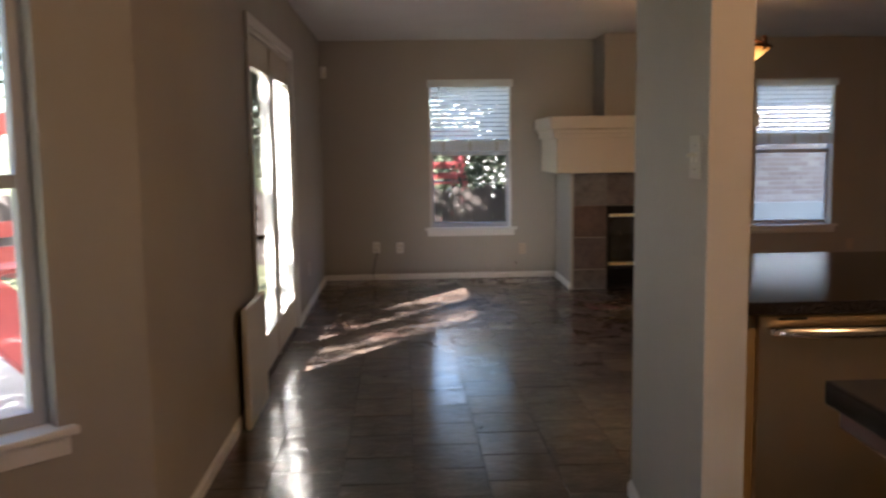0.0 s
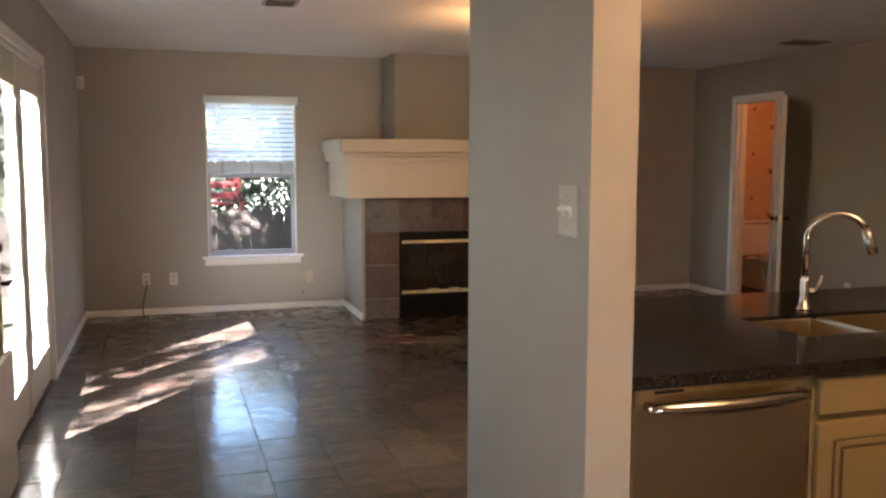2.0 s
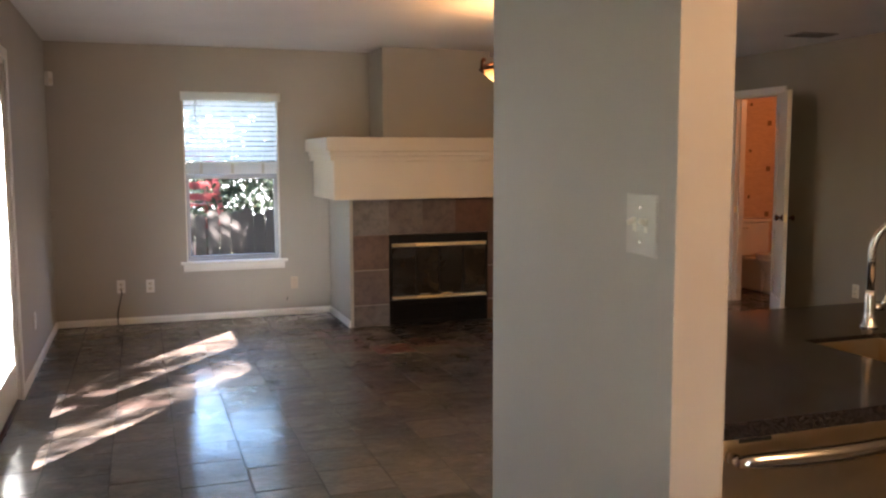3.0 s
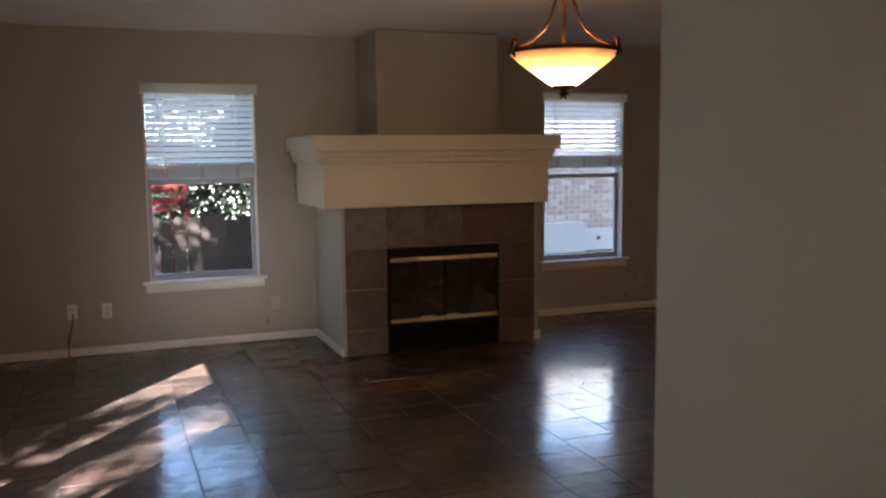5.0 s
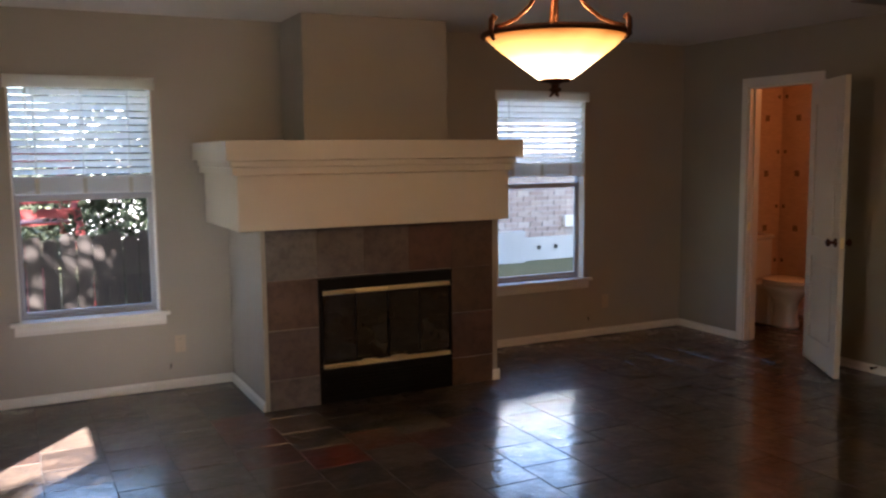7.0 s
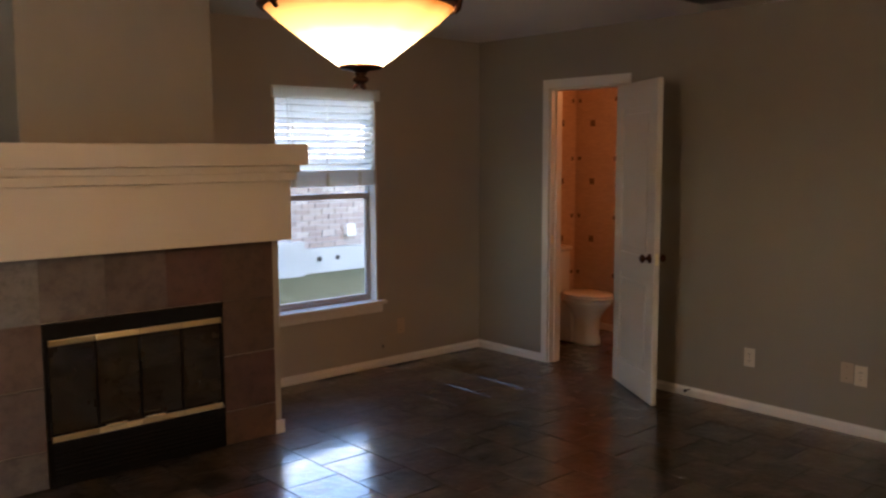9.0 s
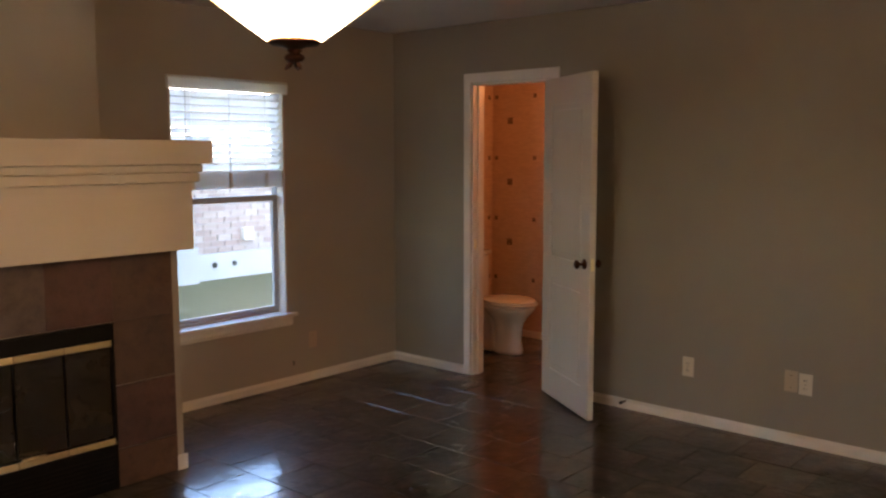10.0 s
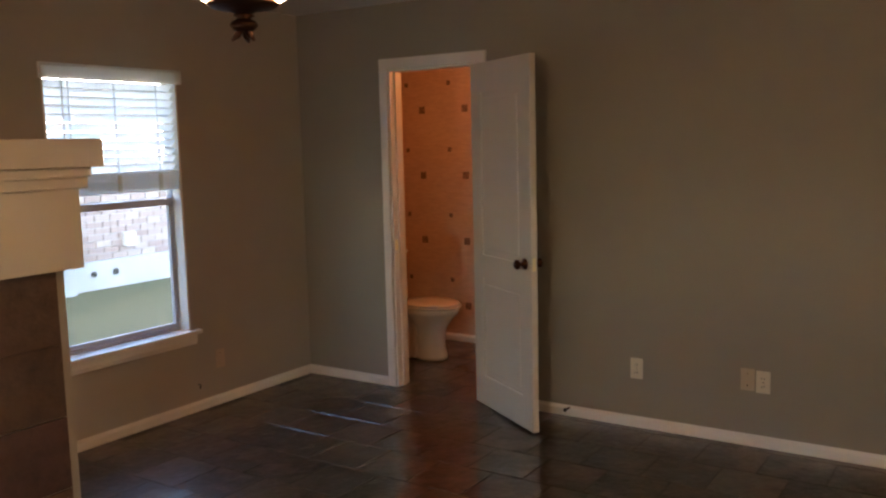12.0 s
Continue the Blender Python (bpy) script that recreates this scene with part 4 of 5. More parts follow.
toilet()
v = thing("vanity_light", (7.15, PR[2], 2.10), "small warm wall light in the powder room, lit", "wall light")
part("back_plate", bm_span((7.02, PR[2] + 0.001, 2.05), (7.28, PR[2] + 0.022, 2.15), 0.005), BRONZE, v)
part("arm", bm_tube([(7.15, PR[2] + 0.02, 2.10), (7.15, PR[2] + 0.12, 2.09), (7.15, PR[2] + 0.20, 2.12)], 0.008, 10), BRONZE, v)


# ---- wall plates, vents, sensor ----
def plate(at, normal, holes="outlet", wide=0.07, high=0.115, group="wall plates", label="ivory wall outlet with two sockets", material=None):
    """A wall plate whose back touches the wall at a point; normal is the way that it faces."""
    p = thing("wall_outlet" if holes == "outlet" else "light_switch" if holes == "switch" else "blank_plate", at, label, "wall plate", group)
    bm = bm_box((wide, 0.006, high), (at[0], at[1], at[2]), 0.003)
    bits = []
    if holes == "outlet":
        for dz in (-0.021, 0.021):
            bits.append(("socket", bm_box((0.034, 0.003, 0.028), (at[0], at[1] - 0.0045, at[2] + dz), 0.001), PLATE, "ivory socket"))
            for dx in (-0.006, 0.006):
                bits.append(("slot", bm_box((0.003, 0.001, 0.010), (at[0] + dx, at[1] - 0.0062, at[2] + dz), 0), GRIP, "dark slot"))
    elif holes == "switch":
        for dx in (-0.023, 0.023):
            bits.append(("toggle_slot", bm_box((0.011, 0.002, 0.026), (at[0] + dx, at[1] - 0.004, at[2]), 0.0005), PLATE, ""))
            bits.append(("toggle", bm_box((0.008, 0.018, 0.010), (at[0] + dx, at[1] - 0.010, at[2] + 0.006), 0.002, (25 if dx < 0 else -25, 0, 0)), PLATE, "ivory toggle"))
    for dz in ((0.0,) if holes == "outlet" else (-0.032, 0.032)):
        bits.append(("screw", bm_tube([(at[0], at[1] - 0.0028, at[2] + dz), (at[0], at[1] - 0.0042, at[2] + dz)], 0.003, 8), CHROME, ""))
    part("plate", bm, material or PLATE, p)
    for nm, b, mt, lab in bits:
        part(nm, b, mt, p, lab)
    p.rotation_euler = (0, 0, math.atan2(normal[1], normal[0]) + math.pi / 2)
    off = Vector(normal).normalized() * 0.0035
    p.location = Vector(at) + Vector((off.x, off.y, 0))
    return p


N, W, E_ = (0, -1), (-1, 0), (1, 0)
plate((0.535, ROOM_Y, 0.338), N, "outlet", label="white wall outlet with a black cable plugged in", material=TRIM)
plate((0.778, ROOM_Y, 0.332), N, "outlet", label="white wall outlet beside the cable outlet", material=TRIM)
plate((2.055, ROOM_Y, 0.30), N, "blank", label="beige painted-over blank wall plate", material=PLATE_PAINTED)
plate((5.55, ROOM_Y, 0.285), N, "blank", label="beige painted-over blank wall plate", material=PLATE_PAINTED)
plate((ROOM_X, 6.19, 0.328), W, "outlet")
plate((ROOM_X, 5.600, 0.345), W, "blank", label="beige painted-over blank wall plate beside the outlet", material=PLATE_PAINTED)
plate((ROOM_X, 5.523, 0.339), W, "outlet")
sw_dir = Vector((1.60 - 1.69, 1.785 - 2.80)).normalized()
plate((1.611, 1.905, 1.325), (sw_dir.y, -sw_dir.x), "switch", wide=0.118, material=paint("wall_toned_plate", (0.50, 0.47, 0.40), 0.4, 0.02, 0.02, 40), label="ivory double light switch on the stub wall")
plate((0.0, 7.05, 0.34), E_, "outlet", material=TRIM, label="white wall outlet near the corner")


def cable(name, pts, r, label):
    return solid(name, bm_tube(pts, r, 8), GRIP, label, "cable")


cable("power_cable", [(0.535, ROOM_Y - 0.02, 0.318), (0.540, ROOM_Y - 0.035, 0.28), (0.520, ROOM_Y - 0.03, 0.20), (0.500, ROOM_Y - 0.026, 0.11), (0.497, ROOM_Y - 0.025, 0.04), (0.505, ROOM_Y - 0.06, 0.006)], 0.0045, "thin black cable hanging from the outlet")
cable("coax_stub", [(1.99, ROOM_Y - 0.002, 0.17), (1.985, ROOM_Y - 0.02, 0.165), (1.98, ROOM_Y - 0.03, 0.14)], 0.004, "short cable stub from the wall")
cable("coax_stub", [(5.37, ROOM_Y - 0.002, 0.16), (5.365, ROOM_Y - 0.03, 0.165), (5.35, ROOM_Y - 0.04, 0.145)], 0.004, "short cable stub from the wall")
ds = thing("door_stop", (ROOM_X - 0.014, 6.59, 0.05), "spring door stop on the baseboard", "door stop")
part("spring", bm_tube([(ROOM_X - 0.0145, 6.59, 0.05), (ROOM_X - 0.06, 6.59, 0.05)], 0.006, 10), BRONZE, ds)
part("tip", bm_tube([(ROOM_X - 0.06, 6.59, 0.05), (ROOM_X - 0.075, 6.59, 0.05)], 0.010, 10), GRIP, ds, "dark rubber tip")

sn = thing("motion_sensor", (0.03, 8.50, 2.13), "small white alarm sensor in the corner", "alarm sensor")
part("housing", bm_box((0.05, 0.05, 0.115), (0.036, 8.545, 2.125), 0.010, (0, 0, -40)), TRIM, sn)
part("lens", bm_box((0.030, 0.006, 0.045), (0.053, 8.523, 2.105), 0.002, (0, 0, 48)), PLATE, sn)


def vent(at, w, l, turn, label):
    c = thing("ceiling_vent", (at[0], at[1], H), label, "air vent", "ceiling vents")
    z = H - 0.0015
    fr = bmesh.new()
    for a, b in (((-w / 2, -l / 2), (w / 2, -l / 2 + 0.022)), ((-w / 2, l / 2 - 0.022), (w / 2, l / 2)), ((-w / 2, -l / 2 + 0.022), (-w / 2 + 0.022, l / 2 - 0.022)), ((w / 2 - 0.022, -l / 2 + 0.022), (w / 2, l / 2 - 0.022))):
        bm_span((at[0] + a[0], at[1] + a[1], z - 0.010), (at[0] + b[0], at[1] + b[1], z), 0.003, fr)
    part("frame", fr, VENT, c)
    part("backing", bm_span((at[0] - w / 2 + 0.02, at[1] - l / 2 + 0.02, z - 0.002), (at[0] + w / 2 - 0.02, at[1] + l / 2 - 0.02, z - 0.0005)), GRIP, c)
    n = 9
    for k in range(n):
        y = at[1] - l / 2 + 0.03 + (l - 0.06) * k / (n - 1)
        part("slat", bm_box((w - 0.046, 0.018, 0.0015), (at[0], y, z - 0.009), 0, (38, 0, 0)), VENT, c)
    c.rotation_euler = (0, 0, radians(turn))


vent((5.90, 6.30), 0.36, 0.22, 0, "white louvred air vent in the ceiling")
vent((1.46, 5.80), 0.22, 0.22, 0, "small white air vent in the ceiling")

# ---- outside of the house ----
SIDING = paint("tan_siding", (0.42, 0.36, 0.28), 0.8, 0.08, 0.3, 40)
solid("upper_storey", bm_span((-0.16, SOUTH - 0.16, H + 0.125), (7.9, ROOM_Y + 0.16, 5.5)), SIDING, "tan upper storey of the house", "wall", "", "structure")
solid("house_roof", bm_prism([(SOUTH - 0.6, 5.5), (SOUTH - 0.6, 5.62), (3.0, 7.6), (ROOM_Y + 0.6, 5.62), (ROOM_Y + 0.6, 5.5)], "x", -0.6, 8.4), ROOFING, "brown shingle gable roof", "roof", "", "structure")

# ---- garden ----
GZ = -0.22
solid("ground", bm_span((-400, -400, GZ - 0.4), (400, 400, GZ)), LAWN, "shaded lawn with bare patches", "ground", "", "structure")
solid("patio", bm_span((-4.2, 2.9, GZ - 0.1), (-0.18, 8.2, GZ + 0.09), 0.01), CONCRETE, "pale concrete patio outside the glazed doors", "patio", "", "structure")


solid("ground_bank", bm_prism([(9.4, GZ - 0.02), (13.565, -0.06), (13.565, GZ - 0.1), (9.4, GZ - 0.1)], "x", 4.4, 18.0), LAWN, "grass bank rising to the neighbouring wall", "ground", "", "structure")


def fence(p0, p1, height, label):
    p0, p1 = Vector((*p0, 0)), Vector((*p1, 0))
    d = (p1 - p0)
    length = d.length
    d.normalize()
    turn = math.degrees(math.atan2(d.y, d.x))
    f = thing("fence", (p0.x, p0.y, GZ), label, "fence")
    n = Vector((-d.y, d.x, 0))
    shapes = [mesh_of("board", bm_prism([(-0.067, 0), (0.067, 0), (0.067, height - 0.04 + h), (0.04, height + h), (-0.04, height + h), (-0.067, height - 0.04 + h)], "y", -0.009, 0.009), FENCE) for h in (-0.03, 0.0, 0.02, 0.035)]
    k = int(length / 0.145)
    for i in range(k):
        c = p0 + d * (0.145 * i + 0.07)
        o = new("board", random.choice(shapes))
        o.parent = f
        o.matrix_parent_inverse = Matrix.Translation(f.location).inverted()
        o.matrix_basis = pose(c.x, c.y, GZ, 0, random.uniform(-0.7, 0.7), turn + random.uniform(-2, 2))
    for z in (0.25, height - 0.25):
        c = p0 + d * length / 2 + n * 0.035
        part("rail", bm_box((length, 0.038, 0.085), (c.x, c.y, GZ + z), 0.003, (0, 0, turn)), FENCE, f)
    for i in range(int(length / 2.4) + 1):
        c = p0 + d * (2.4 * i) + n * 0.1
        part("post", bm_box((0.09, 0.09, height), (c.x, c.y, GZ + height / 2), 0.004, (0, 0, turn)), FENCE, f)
    return f


fence((-12, 11.6), (3.3, 11.6), 1.02, "weathered grey-brown board fence behind the house")
fence((-12, -8), (-12, 11.6), 1.7, "weathered grey-brown board fence along the garden")


def leaves(count, centre, radius, size, seed, squash=0.8, gaps=0.35):
    """Many small folded leaves, in clumps, inside an uneven ball."""
    rng = np.random.default_rng(seed)
    clumps = rng.normal(size=(26, 3))
    clumps /= np.linalg.norm(clumps, axis=1)[:, None]
    clumps *= (rng.uniform(0.25, 1.0, size=(26, 1)) ** 0.5) * radius
    clumps[:, 2] *= squash
    pick = rng.integers(0, 26, count)
    pos = clumps[pick] + rng.normal(size=(count, 3)) * radius * gaps * 0.62 + np.array(centre)
    ax = rng.normal(size=(count, 3))
    ax /= np.linalg.norm(ax, axis=1)[:, None]
    bx = np.cross(ax, rng.normal(size=(count, 3)))
    bx /= np.linalg.norm(bx, axis=1)[:, None]
    s = size * rng.uniform(0.6, 1.3, size=(count, 1))
    verts = np.stack([pos - ax * s, pos + bx * s * 0.45 + 0.1 * s, pos + ax * s, pos - bx * s * 0.45 + 0.1 * s], 1).reshape(-1, 3)
    faces = np.arange(count * 4).reshape(-1, 4)
    return verts.tolist(), faces.tolist()


def tree(at, height, crown_z, crown_r, count, leaf, seed, label, material=LEAF, gaps=0.35):
    t = thing("tree", (at[0], at[1], GZ), label, "tree", "garden trees")
    rng = random.Random(seed)
    base = Vector((at[0], at[1], GZ - 0.05))
    pts, rad = [], []
    for i in range(9):
        u = i / 8
        pts.append(base + Vector((0.18 * math.sin(u * 3 + seed), 0.18 * math.cos(u * 2.3 + seed) - 0.18 * math.cos(seed), height * u)))
        rad.append(0.17 * (1 - 0.75 * u) * height / 6 + 0.05 * max(0, 0.1 - u))
    bm = bm_tube(pts, rad, 10)
    part("trunk", bm, BARK, t)
    for i in range(8):
        a = 2 * math.pi * i / 8 + rng.uniform(-0.4, 0.4)
        s = pts[4 + i % 4]
        e = Vector((at[0] + crown_r * 0.8 * math.cos(a), at[1] + crown_r * 0.8 * math.sin(a), crown_z + rng.uniform(-0.4, 0.6) * crown_r))
        mid = (s + e) / 2 + Vector((0, 0, -0.2))
        part("limb", bm_tube([s, mid, e], [0.06, 0.035, 0.012], 7), BARK, t)
    v, f = leaves(count, (at[0], at[1], crown_z), crown_r, leaf, seed, 0.8, gaps)
    me = bpy.data.meshes.new("crown")
    me.from_pydata(v, [], f)
    me.materials.append(material)
    o = new("crown", me)
    o.parent = t
    o.matrix_parent_inverse = Matrix.Translation(t.location).inverted()
    return t


tree((-3.80, 0.16), 5.2, 5.9, 0.60, 230, 0.12, 3, "sparse leafy tree shading the patio", gaps=0.30)
# tree added so that its crown keeps sun off the back fence
tree((-2.3, 7.7), 4.6, 5.3, 2.4, 9000, 0.10, 21, "dense leafy tree added beside the patio to shade the fence", gaps=0.36)
# out-of-view tree, added to hold back sky light from the bay
tree((-4.6, 1.6), 3.6, 2.6, 1.8, 7000, 0.10, 27, "dense leafy tree added outside the bay window to block sky light", gaps=0.34)
tree((-8.5, 7.0), 5.0, 4.6, 2.8, 5000, 0.11, 5, "leafy tree by the side fence")
tree((-6.0, 17.5), 6.0, 5.0, 3.4, 6000, 0.13, 8, "leafy tree beyond the back fence")
tree((-2.8, 19.0), 6.0, 4.6, 3.0, 6000, 0.13, 9, "leafy tree beyond the back fence")
tree((3.4, 14.8), 4.0, 2.6, 1.7, 3600, 0.08, 12, "thin leafy tree behind the back fence", gaps=0.3)
tree((-4.6, 22.0), 6.0, 3.6, 3.0, 5000, 0.14, 13, "leafy tree beyond the back fence")


def shrub(x0, x1, y, z1, count, seed, label):
    """A loose hedge: stems and many small leaves in uneven clumps."""
    h = thing("shrub", ((x0 + x1) / 2, y, GZ), label, "shrub", "garden shrubs")
    rng = np.random.default_rng(seed)
    n = max(3, int((x1 - x0) / 0.7))
    for i in range(n):
        x = x0 + (x1 - x0) * (i + 0.5) / n
        part("stem", bm_tube([(x, y, GZ - 0.05), (x + rng.uniform(-0.2, 0.2), y + rng.uniform(-0.1, 0.1), GZ + z1 * 0.5), (x + rng.uniform(-0.4, 0.4), y, GZ + z1 * 0.9)], [0.03, 0.02, 0.008], 6), BARK, h)
    vs, fs = [], []
    for i in range(n):
        x = x0 + (x1 - x0) * (i + 0.5) / n
        v, f = leaves(count // n, (x, y, GZ + z1 * rng.uniform(0.42, 0.58)), z1 * 0.5, 0.055, seed * 31 + i, 0.95, 0.42)
        a = len(vs)
        vs += v
        fs += [[a + j for j in q] for q in f]
    me = bpy.data.meshes.new("foliage")
    me.from_pydata(vs, [], fs)
    me.materials.append(LEAF)
    o = new("foliage", me)
    o.parent = h
    o.matrix_parent_inverse = Matrix.Translation(h.location).inverted()


shrub(2.15, 3.8, 13.9, 2.3, 13000, 31, "dense leafy shrub behind the back fence")
shrub(-2.2, 1.75, 18.2, 2.6, 15000, 32, "dense leafy shrubs beyond the play frame")


def play_frame(at, turn, label, deck=0.82):
    """A red-painted timber play frame: four splayed posts, a top beam, rails and a slide board."""
    p = thing("play_frame", (at[0], at[1], GZ), label, "play frame")
    x, y = at
    for sx in (-1, 1):
        for sy in (-1, 1):
            part("post", bm_tube([(x + sx * 1.1, y + sy * 0.75, GZ), (x + sx * 1.0, y + sy * 0.12, GZ + 1.75)], 0.055, 8), REDWOOD, p)
        part("cross_rail", bm_box((0.06, 1.1, 0.09), (x + sx * 1.05, y, GZ + 0.75), 0.004), REDWOOD, p)
    part("top_beam", bm_box((2.5, 0.1, 0.14), (x, y, GZ + 1.78), 0.006), REDWOOD, p)
    for k in range(5):
        part("deck_board", bm_box((2.0, 0.13, 0.03), (x, y - 0.3 + 0.15 * k, GZ + deck), 0.003), REDWOOD, p)
    for k in range(2):
        part("side_board", bm_box((2.1, 0.028, 0.10), (x, y - 0.42, GZ + deck + 0.12 + 0.16 * k), 0.004), REDWOOD, p)
    part("slide", bm_box((0.5, 1.9, 0.04), (x + 0.3, y - 1.2, GZ + 0.45), 0.01, (24, 0, 0)), REDWOOD, p, "red slide board")
    p.rotation_euler = (0, 0, radians(turn))


play_frame((0.70, 13.6), 8, "red-painted timber play frame beyond the fence", 1.02)
play_frame((-2.4, 4.9), 60, "red-painted timber play frame on the patio")


def backdrop_house():
    """An assumed pale rendered house beyond the back fence, added as a bright backdrop: wall, gable roof, fascia, one
    window.
    """
    x0, x1, y0, y1 = 2.1, 9.5, 21.0, 27.0
    h = thing("backdrop_house", ((x0 + x1) / 2, (y0 + y1) / 2, GZ), "assumed pale rendered house, a bright backdrop beyond the back fence", "house")
    part("wall", bm_span((x0, y0, GZ - 0.1), (x1, y1, 3.0)), paint("pale_render", (0.72, 0.70, 0.66), 0.85, 0.06, 0.4, 30), h)
    part("roof", bm_prism([(y0 - 0.4, 2.92), (y0 - 0.4, 3.02), ((y0 + y1) / 2, 4.7), (y1 + 0.4, 3.02), (y1 + 0.4, 2.92)], "x", x0 - 0.4, x1 + 0.4), ROOFING, h, "brown shingle roof")
    part("fascia", bm_span((x0 - 0.4, y0 - 0.42, 2.86), (x1 + 0.4, y0 - 0.402, 3.03)), TRIM, h)


# added pale backdrop that makes the gaps between the leaves bright
backdrop_house()


# ---- neighbouring house ----
def neighbour():
    x0, x1, yf = 5.4, 16.0, 13.6
    h = thing("neighbour_house", ((x0 + x1) / 2, yf + 3, GZ), "tan brick house on a pale concrete foundation, in sunlight", "house")
    part("foundation", bm_span((x0 - 0.02, yf - 0.03, GZ - 0.1), (x1 + 0.02, yf + 6, 0.28), 0.01), CONCRETE, h, "pale concrete foundation")
    wl = part("wall", bm_span((x0, yf + 0.012, 0.28), (x1, yf + 5.9, 2.42)), MORTAR, h, "mortared brick wall")
    part("roof", bm_prism([(yf - 0.35, 2.36), (yf - 0.35, 2.44), (yf + 3, 3.0), (yf + 6.4, 2.44), (yf + 6.4, 2.36)], "x", x0 - 0.4, x1 + 0.4), ROOFING, h, "brown shingle roof")
    part("fascia", bm_span((x0 - 0.4, yf - 0.37, 2.30), (x1 + 0.4, yf - 0.352, 2.45)), TRIM, h)
    part("utility_box", bm_span((8.54, yf - 0.10, 0.42), (8.69, yf, 0.59), 0.01), TRIM, h, "white utility box")
    for x in (8.11, 8.41):
        part("foundation_vent", bm_tube([(x, yf - 0.034, 0.13), (x, yf - 0.05, 0.13)], 0.035, 12), GRIP, h, "small dark foundation fitting")
    part("foundation_step", bm_span((x0 - 0.01, yf - 0.16, GZ - 0.1), (7.80, yf - 0.032, 0.40), 0.01), CONCRETE, h, "pale concrete step of the foundation")
    bw, bh = 0.203, 0.067
    me = mesh_of("brick", bm_box((bw, 0.03, bh), (0, 0, 0), 0.004), BRICKM)
    many_v, many_f = [], []
    count = 0
    rng = random.Random(4)
    for r in range(27):
        z = 0.32 + r * (bh + 0.010)
        for c in range(int((x1 - x0) / (bw + 0.010)) - 1):
            x = x0 + 0.12 + c * (bw + 0.010) + (0.106 if r % 2 else 0)
            if 6.6 < x < 9.3 and r < 24 and count < 300:
                o = new("brick", me)
                o.parent = wl
                o.matrix_parent_inverse = Matrix.Identity(4)
                o.matrix_basis = pose(x, yf + 0.005 + rng.uniform(-0.003, 0.003), z)
                count += 1
            else:
                a = len(many_v)
                dx, dy, dz = bw / 2, 0.015, bh / 2
                yy = yf + 0.005 + rng.uniform(-0.003, 0.003)
                many_v += [(x + i * dx, yy + j * dy, z + k * dz) for i in (-1, 1) for j in (-1, 1) for k in (-1, 1)]
                many_f += [(a + q[0], a + q[1], a + q[2], a + q[3]) for q in ((0, 1, 5, 4), (0, 2, 3, 1), (4, 5, 7, 6), (1, 3, 7, 5), (0, 4, 6, 2))]
    m2 = bpy.data.meshes.new("bricks")
    m2.from_pydata(many_v, [], many_f)
    m2.materials.append(BRICK_FIELD)
    o = new("bricks", m2)
    o.parent = wl
    o["kind"] = "stuff"


kf = Mat("tan_brick_field")
kr = kf.node("ShaderNodeNewGeometry").outputs["Random Per Island"]
BRICK_FIELD = kf.set(0.85, 0, kf.mix(kf.math("MULTIPLY", kf.noise(30, 4), 0.4), kf.ramp(kr, [(0.0, (0.40, 0.31, 0.28)), (0.5, (0.50, 0.41, 0.38)), (1.0, (0.60, 0.53, 0.50))]), (0.30, 0.25, 0.22)))
neighbour()


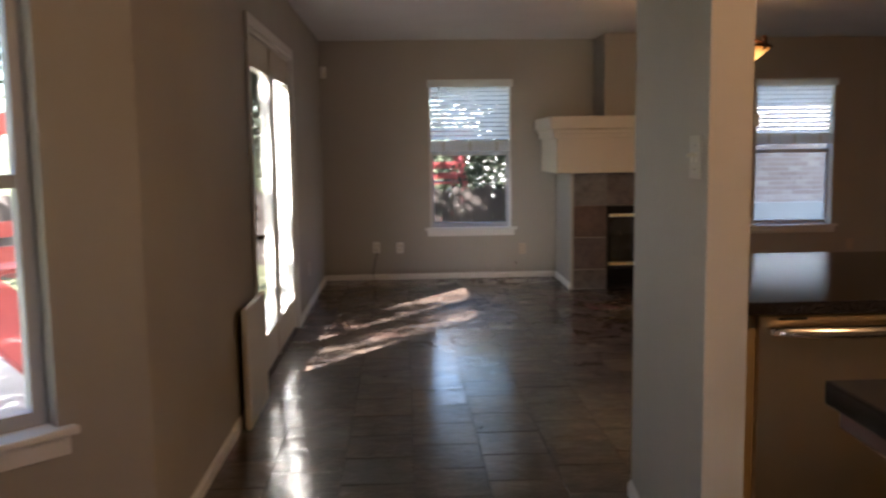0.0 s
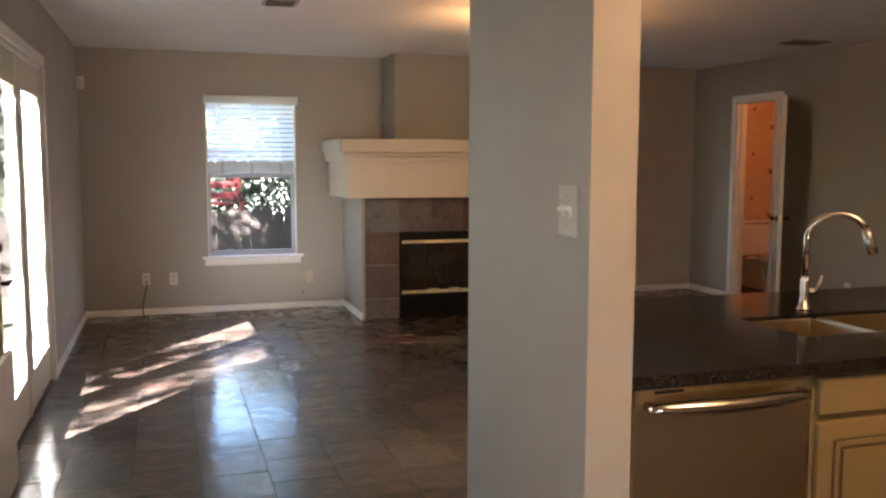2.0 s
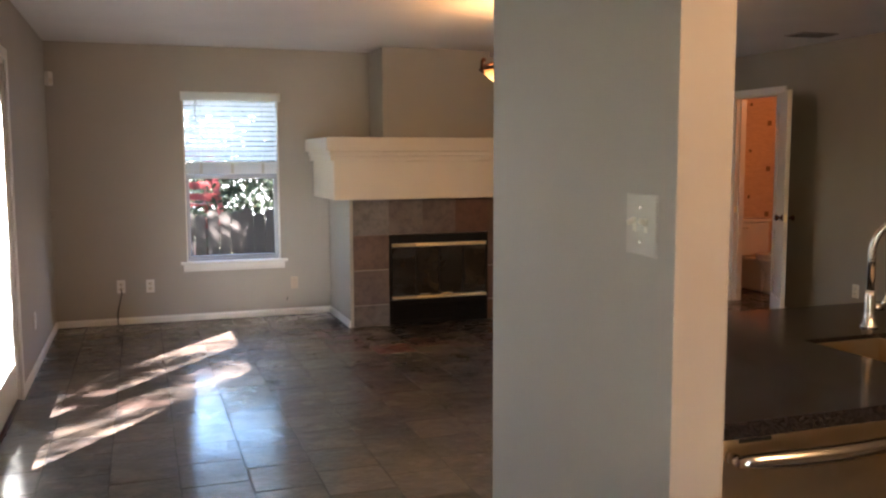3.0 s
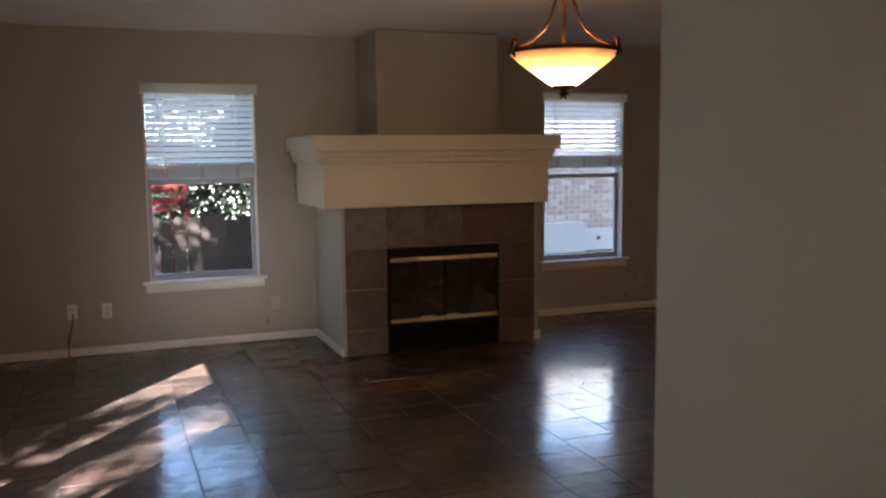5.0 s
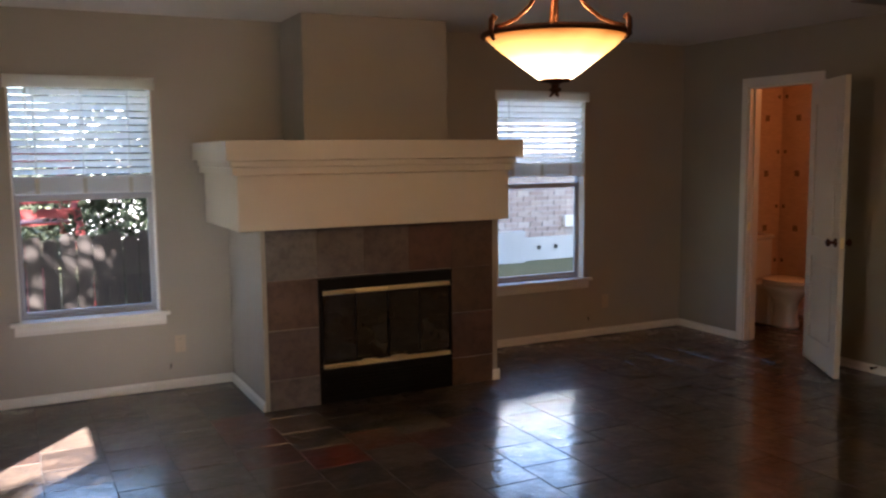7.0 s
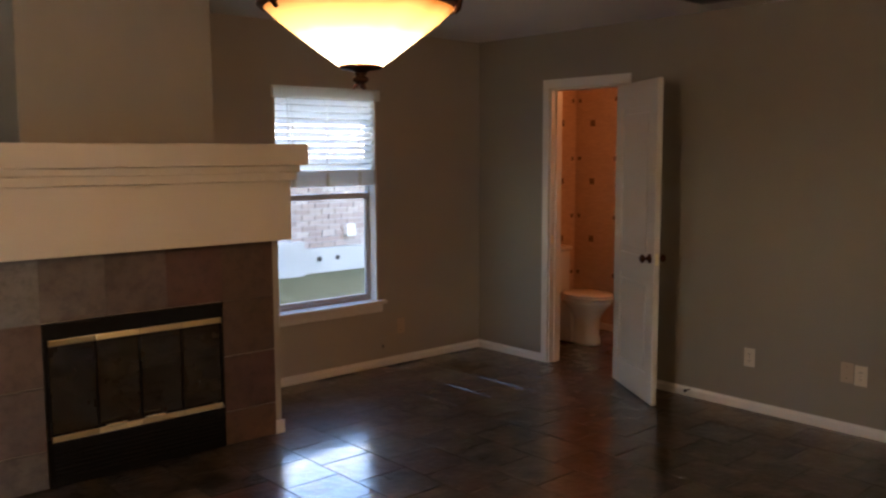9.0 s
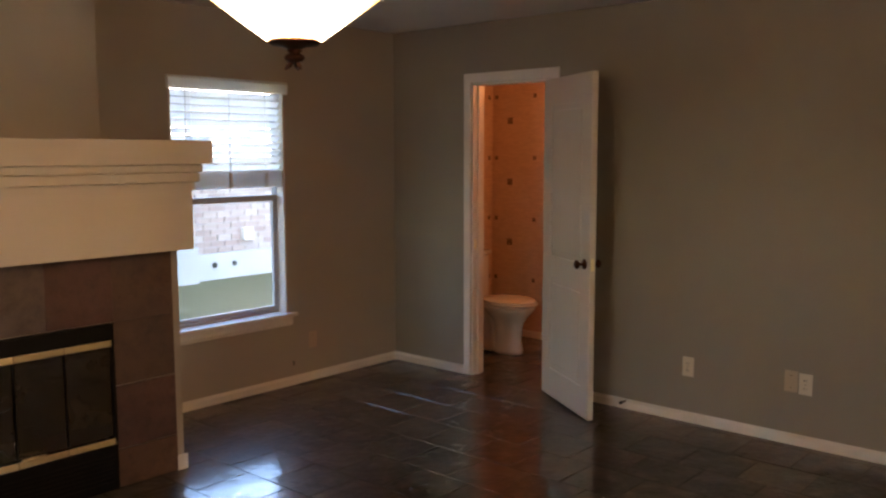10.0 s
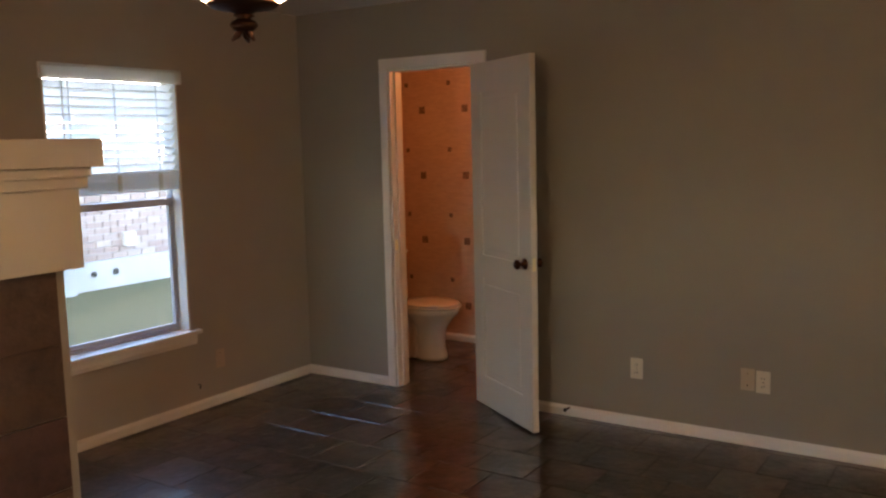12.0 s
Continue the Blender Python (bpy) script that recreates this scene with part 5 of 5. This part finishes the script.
# ---- floor tiles ----
def floor_tiles():
    bed = bpy.data.objects["floor"]
    pw, pl = 0.303, 0.305
    gap, drop, ch = 0.0034, 0.012, 0.0016
    rng = random.Random(7)

    def tile_geo(cx, cy, w, l):
        hx, hy = w / 2, l / 2
        z = [rng.uniform(-0.0022, 0.0) for _ in range(4)]
        cs = ((-1, -1), (1, -1), (1, 1), (-1, 1))
        v = [(cx + a * (hx - ch), cy + b * (hy - ch), z[i]) for i, (a, b) in enumerate(cs)]
        v += [(cx + a * hx, cy + b * hy, z[i] - 0.0022) for i, (a, b) in enumerate(cs)]
        v += [(cx + a * hx, cy + b * hy, -drop) for a, b in cs]
        f = [(0, 1, 2, 3)]
        for i in range(4):
            j = (i + 1) % 4
            f += [(4 + i, 4 + j, j, i), (8 + i, 8 + j, 4 + j, 4 + i)]
        return v, f
    shapes = []
    for k in range(14):
        v, f = tile_geo(0, 0, pw - gap, pl - gap)
        me = bpy.data.meshes.new("floor_tile")
        me.from_pydata(v, [], f)
        me.materials.append(SLATE)
        shapes.append(me)
    reds = []
    for k in range(4):
        me = shapes[k].copy()
        me.materials[0] = SLATE_RED
        reds.append(me)
    many_v, many_f = [], []
    count = 0
    for c in range(-4, 26):
        x = 0.242 + pw * (c + 0.5) - pw
        off = 0.0 if c % 2 else 0.152
        for r in range(-25, 16):
            y = 4.70 + off + pl * (r + 0.5)
            inside = -0.1 < x < ROOM_X + 0.1 and SOUTH - 0.1 < y < ROOM_Y + 0.05
            bay = -0.9 < x <= -0.1 and -1.45 - x < y < 2.37 + x + 0.1
            powder = ROOM_X < x < PR[1] + 0.1 and PR[2] - 0.1 < y < ROOM_Y + 0.05
            if not (inside or bay or powder):
                continue
            hearth = (2.10 < x < 2.4 and 6.8 < y < 7.8) or (2.10 < x < 4.1 and 6.80 < y < 7.1)
            if 0.2 < x < 5.2 and y > 3.0 and inside and count < 300:
                o = new("floor_tile", rng.choice(reds if hearth else shapes))
                o.parent = bed
                o.matrix_basis = pose(x, y, 0, 0, 0, rng.choice((0, 180)))
                count += 1
            else:
                v, f = tile_geo(x, y, pw - gap, pl - gap)
                a = len(many_v)
                many_v += v
                many_f += [tuple(a + i for i in q) for q in f]
    me = bpy.data.meshes.new("floor_tiles")
    me.from_pydata(many_v, [], many_f)
    me.materials.append(SLATE_FIELD)
    o = new("floor_tiles", me)
    o.parent = bed
    o["kind"] = "stuff"


floor_tiles()
